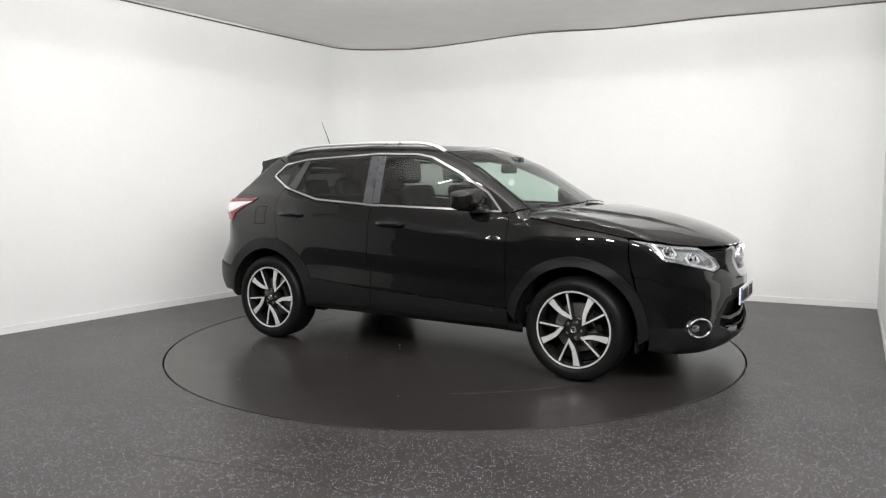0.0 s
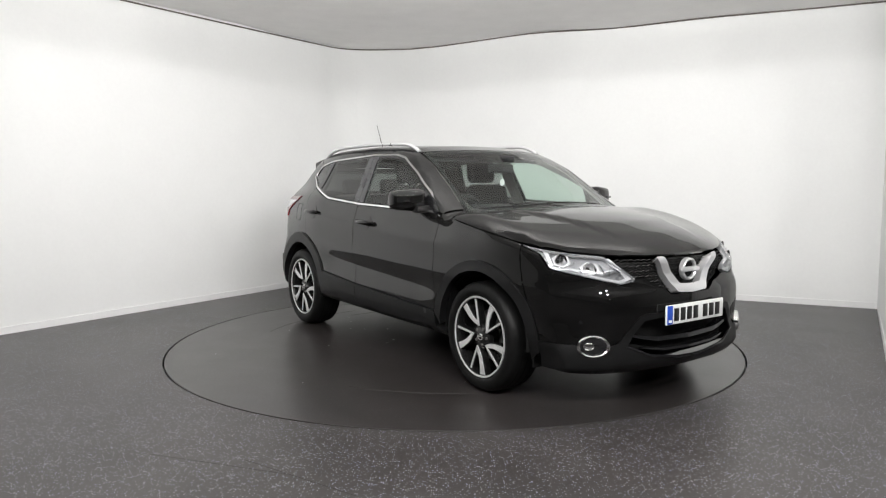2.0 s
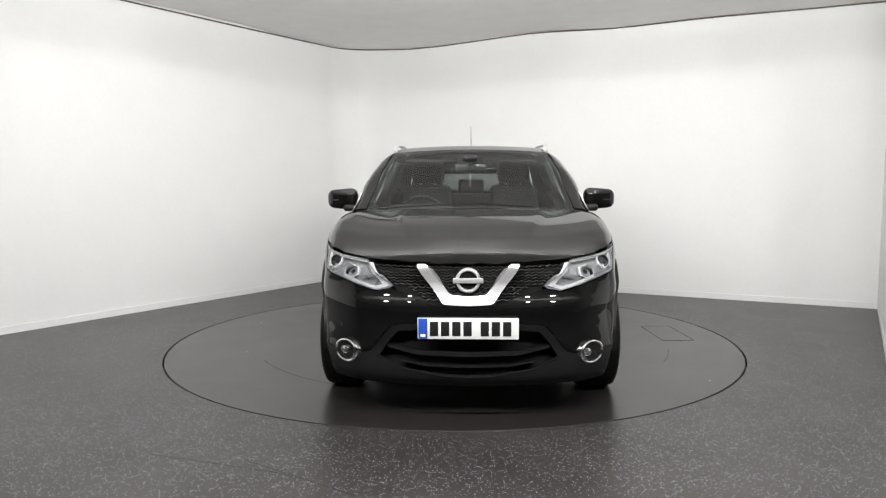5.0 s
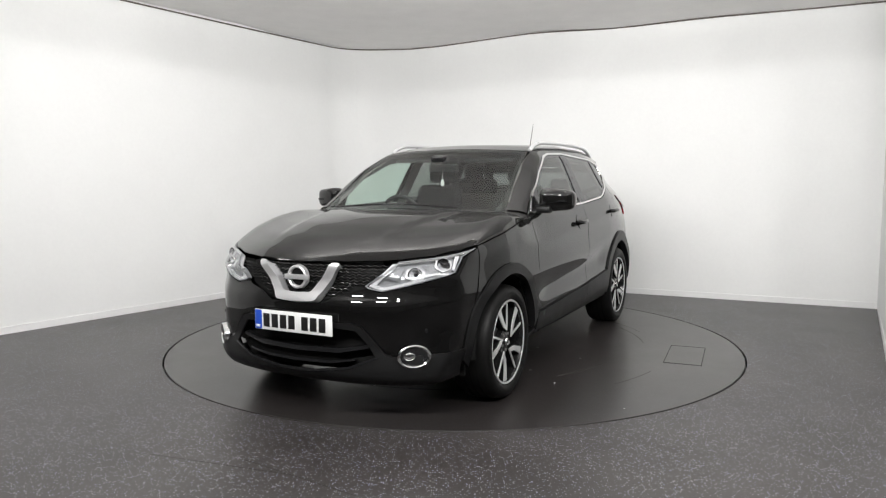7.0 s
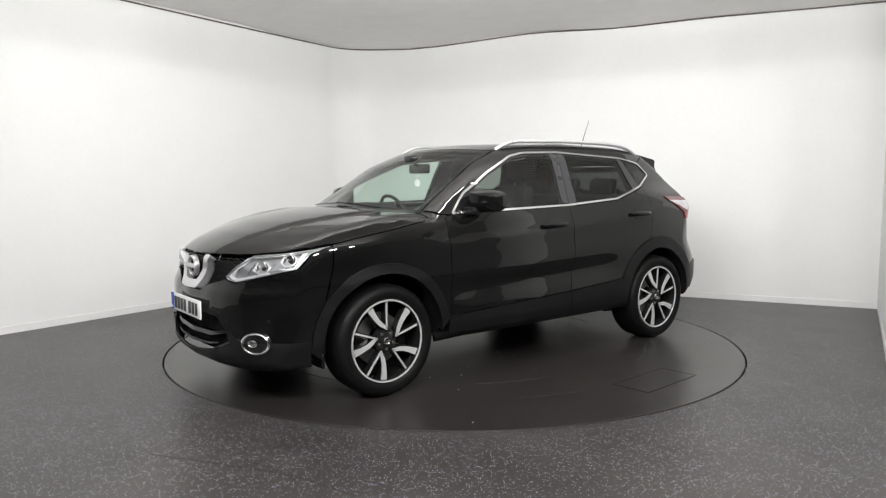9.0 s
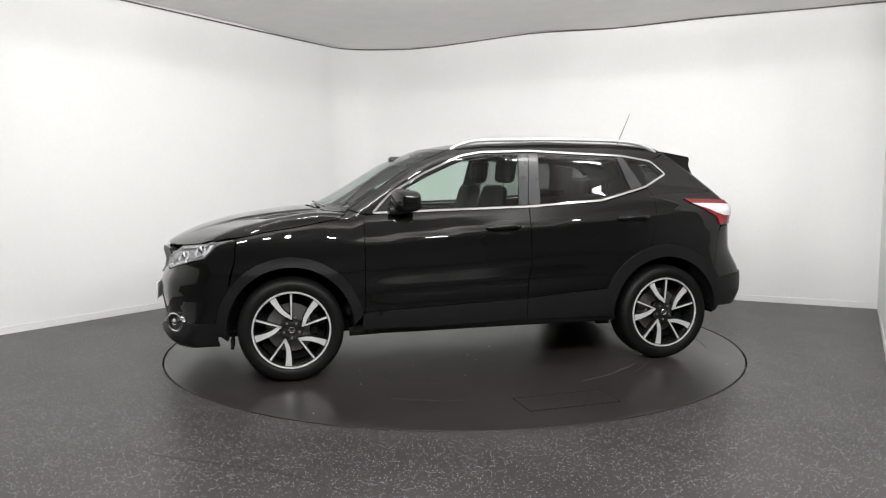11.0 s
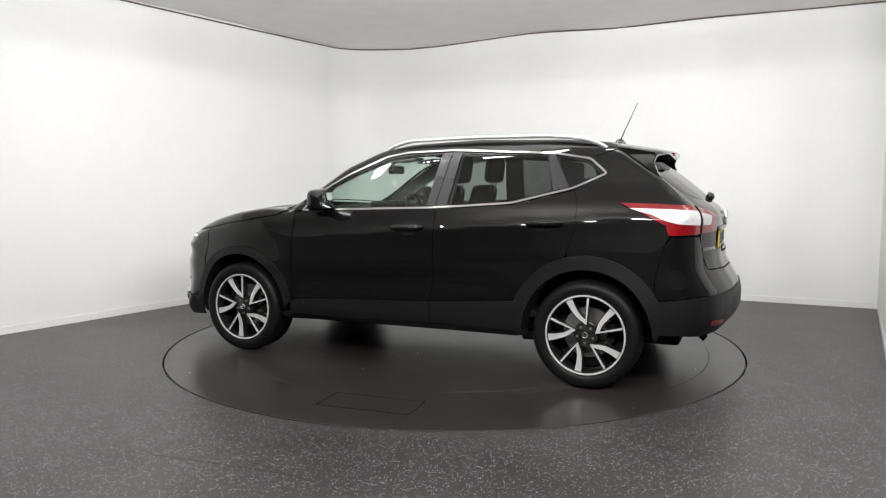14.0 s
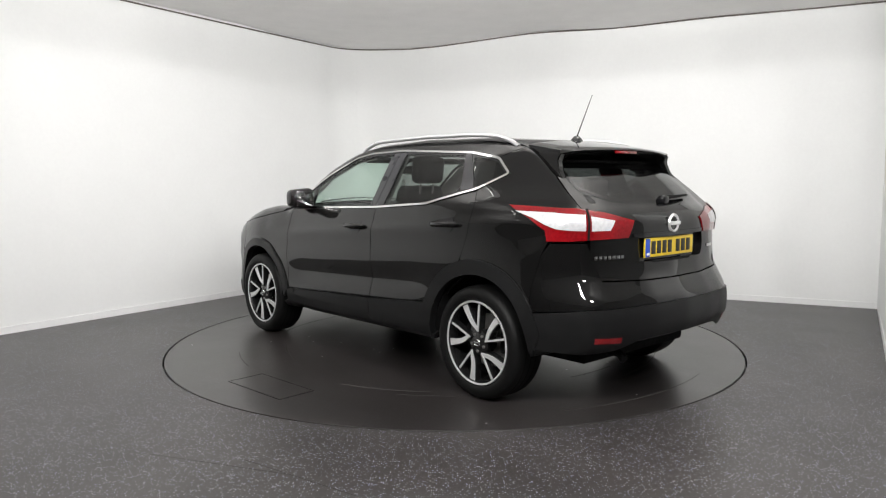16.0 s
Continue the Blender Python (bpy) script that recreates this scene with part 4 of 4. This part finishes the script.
# rear: tailgate, window, bumper
rw = soften([(-0.585, 1.235), (-0.40, 1.172), (0.0, 1.150), (0.40, 1.172), (0.585, 1.235), (0.54, 1.40), (-0.54, 1.40)], 0.05)
tg = [(-0.605, 0.752), (-0.3, 0.738), (0.3, 0.738), (0.605, 0.752), (0.655, 0.90), (0.660, 1.11), (0.650, 1.23), (0.615, 1.33), (0.585, 1.42), (-0.585, 1.42), (-0.615, 1.33), (-0.650, 1.23), (-0.660, 1.11), (-0.655, 0.90)]
recess = soften([(-0.36, 0.836), (0.36, 0.836), (0.40, 0.90), (0.385, 0.992), (-0.385, 0.992), (-0.40, 0.90)], 0.03)
skin("tailgate", "rear", inset(tg, 0.002), PAINT, car, holes=[inset(rw, 0.006), recess], depth=0.03)
skin("plate_recess", "rear", inset(recess, -0.008), PAINT, car, "painted hollow round the rear plate", off=-0.029, depth=0.0)
rwo = skin("rear_window", "rear", rw, GLASS_R, car, "dark privacy rear window", off=0.001, depth=0.004)
skin("rear_window_band", "rear", inset(rw, 0.001), GAP, car, holes=[inset(rw, 0.03)], off=-0.004, depth=0.002)
rb_half = [(15, 0.732), (33.5, 0.745), (38, 0.955), (48.5, 0.955)] + chart("side", "stern", [(-1.778, 0.90), (-1.733, 0.70)] + arc(*CR, ARCH_R, 147, 151, 2)) + [(40, 0.605), (20, 0.612)]
skin("rear_bumper", "stern", both(rb_half), PAINT, car, scale=NS, step=0.03)
rl_half = [(20, 0.609), (40, 0.602)] + chart("side", "stern", arc(*CR, ARCH_R, 152, 168, 5) + [(-1.80, 0.46), (-1.74, 0.375), (-1.86, 0.372)]) + [(40, 0.365), (30, 0.375), (22, 0.42), (16, 0.43)]
skin("rear_lower_bumper", "stern", both(rl_half), PLASTIC, car, "matt black lower bumper", scale=NS, step=0.03, off=0.010, depth=0.04)
skin("rear_skid_panel", "stern", both([(16, 0.425), (22, 0.415), (30, 0.372), (30, 0.345), (10, 0.345)]), PLASTIC, car, "recessed black skid panel", scale=NS, off=-0.03, depth=0.02, step=0.03)
number_plate(float(on("rear", 0.2, 0.911)[0][0]) + 0.014, 0.911, -1, PLATE_Y)
skin("plate_grip", "rear", soften([(-0.37, 1.000), (0.37, 1.000), (0.36, 0.978), (-0.36, 0.978)], 0.008), GLOSS, car, "gloss black tailgate grip", off=0.008, depth=0.012, step=0.02)
skin("tailgate_slot", "rear", soften([(-0.20, 0.842), (0.20, 0.842), (0.20, 0.828), (-0.20, 0.828)], 0.005), GAP, car, off=0.002, depth=0.004, step=0.02)
rx = float(on("rear", 0.0, 1.045)[0][0])
em = revolve([(0.040, 0.0), (0.042, -0.006), (0.050, -0.009), (0.055, -0.004), (0.056, 0.004)], "x", 40, (rx - 0.004, 0, 1.045))
remb = part("rear_emblem", em, SATIN, car, "round chrome emblem with a plain bar")
part("emblem_bar", box(0.010, 0.125, 0.022, (rx - 0.009, 0, 1.045), 0.003), SATIN, remb)
wp = on("rear", 0.50, 0.888)[0]
for k in range(7):
    p_ = on("rear", 0.628 - 0.029 * k, 0.874)[0]
    part("badge_mark", box(0.005, 0.021, 0.020, (p_[0] - 0.003, p_[1], p_[2]), 0.001, rot=(0, 0, -12)), CHROME, car, "plain bright badge mark")
p_ = on("rear", -0.52, 0.885)[0]
part("badge_mark", box(0.005, 0.10, 0.018, (p_[0] - 0.003, p_[1], p_[2]), 0.001, rot=(0, 0, 12)), CHROME, car, "plain bright badge mark")


def spoiler():
    """The tailgate spoiler: a wing that carries the roof line on over the window."""
    bm = bmesh.new()
    ny, rows = 36, []
    for j in range(ny + 1):
        y = -0.565 + 1.13 * j / ny
        a = abs(y) / 0.565
        z0 = float(on("top", -1.44, y)[0][2]) + 0.002
        tip = -1.742 + 0.055 * a ** 3
        zt = 1.487 - 0.020 * a * a - 0.012 * a ** 8
        k = [(-1.44, z0), (-1.52, z0 + (zt - z0) * 0.28 + 0.003), (-1.60, z0 + (zt - z0) * 0.56 + 0.004), (-1.68, z0 + (zt - z0) * 0.82 + 0.003), (tip + 0.010, zt + 0.002), (tip, zt - 0.007), (tip + 0.012, zt - 0.018),
             (-1.66 + 0.02 * a, zt - 0.030 - 0.012 * a ** 3), (-1.60, 1.425 - 0.02 * a * a), (-1.50, 1.42 - 0.02 * a * a)]
        rows.append([bm.verts.new((x, y, z)) for x, z in k])
    for a, b in zip(rows, rows[1:]):
        for k in range(len(a) - 1):
            bm.faces.new((a[k], a[k + 1], b[k + 1], b[k]))
    bm.faces.new(rows[0]), bm.faces.new(rows[-1])
    bmesh.ops.recalc_face_normals(bm, faces=bm.faces)
    return bm


sp = part("spoiler", spoiler(), PAINT, car)
for s in (1, -1):
    cheek = extrude_outline([(-1.50, 1.47), (-1.66, 1.462), (-1.688, 1.452), (-1.672, 1.41), (-1.695, 1.345), (-1.735, 1.295), (-1.66, 1.32), (-1.56, 1.38)], 0.045, "xz", 0.517 if s > 0 else -0.562)
    for v in cheek.verts:
        v.co.y -= s * (1.47 - v.co.z) * -0.22
    bmesh.ops.bevel(cheek, geom=cheek.edges[:], offset=0.006, segments=2, affect="EDGES")
    part("spoiler_cheek", cheek, PAINT, sp)
part("brake_lamp", box(0.012, 0.22, 0.016, (-1.736, 0, 1.466), 0.003), RED, sp, "red high-level brake lamp")
wpz = [on("rear", y, 1.178 + 0.03 * abs(y))[0] for y in (-0.05, -0.16, -0.27, -0.38)]
rwip = part("rear_wiper", tube([(p[0] - 0.022, p[1], p[2] + 0.012) for p in wpz], [0.020, 0.014, 0.010, 0.008], 8, 0.8), GAP, car, "black rear wiper")
part("wiper_pivot", box(0.05, 0.07, 0.05, tuple(wpz[0] + np.array((-0.018, 0, 0.0))), 0.016), GLOSS, rwip)

# front wipers
for y0, y1, dx in ((-0.10, -0.62, 0.0), (0.42, -0.08, 0.0)):
    pts = [on("top", 1.13 - 0.33 * (y0 + (y1 - y0) * k / 8) ** 2 - 0.01 * k / 8, y0 + (y1 - y0) * k / 8)[0] for k in range(9)]
    part("windscreen_wiper", tube([(p[0], p[1], p[2] + 0.014) for p in pts], 0.006, 6, 0.8), GLOSS, car, "black windscreen wiper")

# aerial
ab = on("top", -1.355, 0.0)[0]
aer = part("aerial_base", box(0.10, 0.05, 0.04, (ab[0], 0, ab[2] + 0.012), 0.014, taper=(0.4, 0.5)), GLOSS, car, "black aerial base")
part("aerial_rod", tube([(ab[0] - 0.005, 0, ab[2] + 0.03), (-1.473, -0.003, 1.838)], [0.0042, 0.0016], 8), GAP, aer)
flap = [(73, 0.945), (65, 0.945), (65, 1.09), (73, 1.09)]
skin("fuel_flap_seam", "stern", flap, GAP, car, "thin seam of the fuel flap", holes=[[(72.75, 0.949), (65.25, 0.949), (65.25, 1.086), (72.75, 1.086)]], mirror=True, scale=NS, off=0.0008, depth=0.001, step=0.015)
for sy in (1, -1):
    for deg, z in ((35.0, 0.512), (48.5, 0.513)):
        p_ = on("nose", deg, z)[0]
        q = Vector(normal(p_[None])[0])
        bm = revolve([(0.001, 0.004), (0.009, 0.004), (0.011, 0.0)], "x", 16)
        bmesh.ops.transform(bm, matrix=Matrix.Translation((p_[0], p_[1] * sy, p_[2])) @ Vector((q.x, q.y * sy, q.z)).to_track_quat("X", "Z").to_matrix().to_4x4(), verts=bm.verts)
        part("parking_sensor", bm, GLOSS, car)


# ---------------- wheels
def polar(pts):
    return [(r * math.cos(radians(a)), r * math.sin(radians(a))) for r, a in pts]


def wheel(name):
    """A wheel whose outer face looks along +y; its origin is the hub."""
    rim = part(name, revolve([(0.226, -0.19), (0.236, -0.185), (0.232, -0.10), (0.228, -0.02), (0.238, 0.008), (0.240, -0.02)], "y", 72), WHEELBLACK, car, "two-tone alloy wheel with a low-profile tyre")
    part("tyre", revolve([(0.242, -0.195), (0.262, -0.212), (0.30, -0.222), (0.325, -0.214), (0.336, -0.195), (0.340, -0.16), (0.3405, -0.10), (0.340, -0.045), (0.336, -0.012), (0.326, 0.008), (0.304, 0.019), (0.275, 0.020), (0.258, 0.010), (0.250, 0.004), (0.242, -0.01)], "y", 96), RUBBER, rim)
    for gx in (-0.145, -0.102, -0.058):
        part("tread_groove", revolve([(0.3408, gx - 0.004), (0.3412, gx), (0.3408, gx + 0.004)], "y", 64), GAP, rim)
    part("rim_lip", revolve([(0.240, -0.004), (0.241, 0.010), (0.250, 0.012), (0.253, 0.004), (0.253, -0.006)], "y", 96), ALLOY, rim, "machined bright rim edge")
    part("brake_disc", revolve([(0.07, -0.10), (0.16, -0.10), (0.162, -0.115), (0.07, -0.115)], "y", 48), STEEL, rim)
    part("wheel_backing", revolve([(0.001, -0.13), (0.225, -0.13)], "y", 48), DARK, rim)
    part("brake_caliper", box(0.05, 0.06, 0.13, (-0.145, -0.10, 0.02), 0.012), DARK, rim)
    part("hub", revolve([(0.001, -0.006), (0.030, -0.006), (0.045, -0.012), (0.075, -0.018), (0.080, -0.05)], "y", 40), WHEELBLACK, rim)
    part("centre_cap", revolve([(0.014, 0.0), (0.018, 0.003), (0.021, 0.0), (0.023, -0.006)], "y", 32), CHROME, rim, "bright centre cap ring")
    part("cap_bar", box(0.048, 0.004, 0.008, (0, 0, 0), 0.001), CHROME, rim)
    for k in range(5):
        a0 = 72 * k
        blade = [(0.243, -35.2), (0.19, -34.5), (0.14, -32.5), (0.105, -27), (0.082, -15), (0.066, 0), (0.080, 1.0), (0.096, -5), (0.115, -14), (0.14, -20.5), (0.19, -24.2), (0.243, -24.6)]
        thin = [(0.243, -1.5), (0.16, -2.0), (0.072, -4.2), (0.066, 3.2), (0.16, 2.0), (0.243, 1.5)]
        for nm, o in (("wide_spoke", blade), ("narrow_spoke", thin)):
            ol = polar([(r, a + a0 + 90) for r, a in o])
            bk = extrude_outline(inset(ol, -0.006), 0.045, "xz", -0.052)
            sp_ = part(nm, bk, WHEELBLACK, rim, smooth=False)
            face = extrude_outline(ol, 0.006, "xz", -0.007)
            part("bright_face", face, ALLOY, rim, "machined bright spoke face", smooth=False)
        an = radians(a0 + 36 + 90)
        part("wheel_nut", revolve([(0.001, 0.0), (0.008, 0.0), (0.009, -0.01)], "y", 10, (0.052 * math.cos(an), -0.006, 0.052 * math.sin(an))), STEEL, rim)
    return rim


w0 = wheel("wheel")
w0.matrix_basis = pose(WX, 0.878, 0.3405)
for m in (pose(-WX, 0.878, 0.3405, 0, -4, 0), pose(WX, -0.878, 0.3405, 0, 12, 180), pose(-WX, -0.878, 0.3405, 0, 25, 180)):
    copy_thing(w0, m)
for sx in (1, -1):
    for sy in (1, -1):
        bm = bmesh.new()
        n_ = 28
        r0 = [[bm.verts.new((sx * WX + 0.405 * math.cos(a), y * sy, 0.345 + 0.405 * math.sin(a))) for a in [radians(-4 + 188 * i / n_) for i in range(n_ + 1)]] for y in (0.855, 0.5)]
        for i in range(n_):
            bm.faces.new((r0[0][i], r0[0][i + 1], r0[1][i + 1], r0[1][i]))
        bm.faces.new(r0[1])
        bmesh.ops.recalc_face_normals(bm, faces=bm.faces)
        part("wheel_arch_liner", bm, DARK, car)

# ---------------- underside
part("underbody", join(box(3.7, 1.06, 0.10, (0.0, 0, 0.29), 0.03), box(1.75, 1.62, 0.06, (0.0, 0, 0.31), 0.02), box(0.34, 1.25, 0.05, (1.84, 0, 0.285), 0.02), box(0.35, 1.3, 0.05, (-1.83, 0, 0.39), 0.02)), DARK, car)
part("exhaust_pipe", tube([(-1.6, 0.30, 0.30), (-1.95, 0.34, 0.30), (-1.99, 0.35, 0.27)], 0.024, 12), DARK, car)
for sy in (1, -1):
    part("mud_deflector", box(0.02, 0.16, 0.07, (1.70, 0.70 * sy, 0.245), 0.006), DARK, car)
    part("jacking_bracket", box(0.10, 0.05, 0.05, (-0.92, 0.70 * sy, 0.27), 0.01), DARK, car)

# ---------------- cabin
part("cabin_floor", box(2.6, 1.46, 0.05, (-0.35, 0, 0.42), 0.01), DASH, car)
for mir in (False, True):
    skin("door_lining", "side", [(0.80, 0.45), (0.70, 1.075), (-0.30, 1.10), (-1.2, 1.20), (-1.2, 0.75), (-0.9, 0.5)], DASH, car, mirror=mir, off=-0.07, depth=0.0, step=0.06)
    skin("pillar_lining", "rail", chart("top", "rail", [(0.20, 0.575), (0.45, 0.600), (0.7, 0.635), (0.9, 0.68)]) + chart("side", "rail", [(0.76, 1.12), (0.62, 1.222), (0.40, 1.335), (0.13, 1.45), (-0.05, 1.475)]), LINER, car, "grey pillar lining", mirror=mir, scale=(1, 0.011), off=-0.035, depth=0.0)
    skin("centre_pillar_lining", "side", [(-0.23, 1.1), (-0.39, 1.1), (-0.425, 1.47), (-0.285, 1.47)], LINER, car, "grey pillar lining", mirror=mir, off=-0.03, depth=0.0)
    skin("rear_pillar_lining", "side", [(-1.07, 1.2), (-1.28, 1.25), (-1.25, 1.42), (-1.03, 1.46)], DASH, car, mirror=mir, off=-0.04, depth=0.0)
dash = part("dashboard", join(box(0.50, 1.42, 0.30, (0.78, 0, 0.93), 0.07, 4), box(0.24, 1.36, 0.05, (0.97, 0, 1.065), 0.02), box(0.25, 0.42, 0.06, (0.66, -0.36, 1.095), 0.028, 3)), DASH, car)
part("centre_screen", box(0.02, 0.22, 0.14, (0.535, 0, 0.99), 0.008, rot=(0, -15, 0)), GLOSS, dash)
part("centre_console", box(1.0, 0.26, 0.28, (0.25, 0, 0.58), 0.04, 3), DASH, car)
sw = revolve([(0.172 + 0.015 * math.cos(a), 0.013 * math.sin(a)) for a in [2 * math.pi * i / 10 for i in range(10)]], "x", 40, closed=True)
wheel_s = part("steering_wheel", sw, DASH, car, "black steering wheel")
wheel_s.matrix_basis = pose(0.42, -0.36, 1.02, 0, 24, 0)
part("steering_boss", join(box(0.05, 0.13, 0.11, (0.015, 0, 0), 0.02), box(0.02, 0.33, 0.03, (0.01, 0, 0.01), 0.008), box(0.02, 0.03, 0.16, (0.01, 0, -0.09), 0.008)), DASH, wheel_s)


def seat(x, y):
    ob = part("front_seat", box(0.13, 0.48, 0.62, (0, 0, 0.36), 0.05, 3, rot=(0, -14, 0), taper=(0.8, 0.82)), CLOTH, car, "black cloth seat")
    ob.matrix_basis = pose(x, y, 0.60)
    part("seat_cushion", box(0.54, 0.50, 0.16, (0.22, 0, 0.02), 0.05, 3, rot=(0, -6, 0)), CLOTH, ob)
    part("headrest", box(0.10, 0.27, 0.20, (-0.15, 0, 0.775), 0.045, 3, rot=(0, -8, 0)), CLOTH, ob)
    part("headrest_post", join(tube([(-0.125, 0.06, 0.60), (-0.145, 0.06, 0.72)], 0.007), tube([(-0.125, -0.06, 0.60), (-0.145, -0.06, 0.72)], 0.007)), STEEL, ob)
    return ob


seat(-0.13, 0.36)
seat(-0.13, -0.36)
bench = part("rear_bench", join(box(0.14, 1.30, 0.56, (-1.10, 0, 0.90), 0.05, 3, rot=(0, -16, 0)), box(0.5, 1.30, 0.18, (-0.80, 0, 0.62), 0.05, 3)), CLOTH, car, "black cloth rear bench")
for y in (-0.40, 0.0, 0.40):
    part("headrest", box(0.09, 0.25, 0.15, (-1.20, y, 1.235), 0.035, 3, rot=(0, -10, 0)), CLOTH, bench)
part("parcel_shelf", box(0.62, 1.10, 0.03, (-1.55, 0, 1.11), 0.01), DASH, car)
im = part("interior_mirror", box(0.035, 0.24, 0.07, (0.44, 0.0, 1.385), 0.016, 3), GLOSS, car, "black interior mirror")
part("mirror_stem", join(tube([(0.45, 0, 1.40), (0.50, 0, 1.45)], 0.012), box(0.10, 0.11, 0.05, (0.50, 0, 1.455), 0.018, 3)), GLOSS, im)
tag = part("hanging_tag", revolve([(0.001, 0.0015), (0.026, 0.0015), (0.027, 0), (0.026, -0.0015), (0.001, -0.0015)], "y", 28), WHITE, im, "round white paper tag")
tag.matrix_basis = pose(0.46, 0.0, 1.28)
part("tag_string", tube([(0.46, 0, 1.305), (0.455, 0, 1.36)], 0.0012, 5), WHITE, im)
for sy in (1, -1):
    part("sun_visor", box(0.16, 0.40, 0.02, (0.22, 0.30 * sy, 1.455), 0.008, rot=(0, 8, 0)), DASH, car, "dark sun visor")


def motions():
    rows = [(t, pose(0, 0, 0, 0, 0, heading(t)) @ pose(-0.0039, 0.1433, 0)) for t in np.arange(0, 16.01, 1.0)]
    walk(car, rows)
    walk(turntable, [(t, pose(0, 0, 0, 0, 0, heading(t))) for t in np.arange(0, 16.01, 1.0)])


motions()
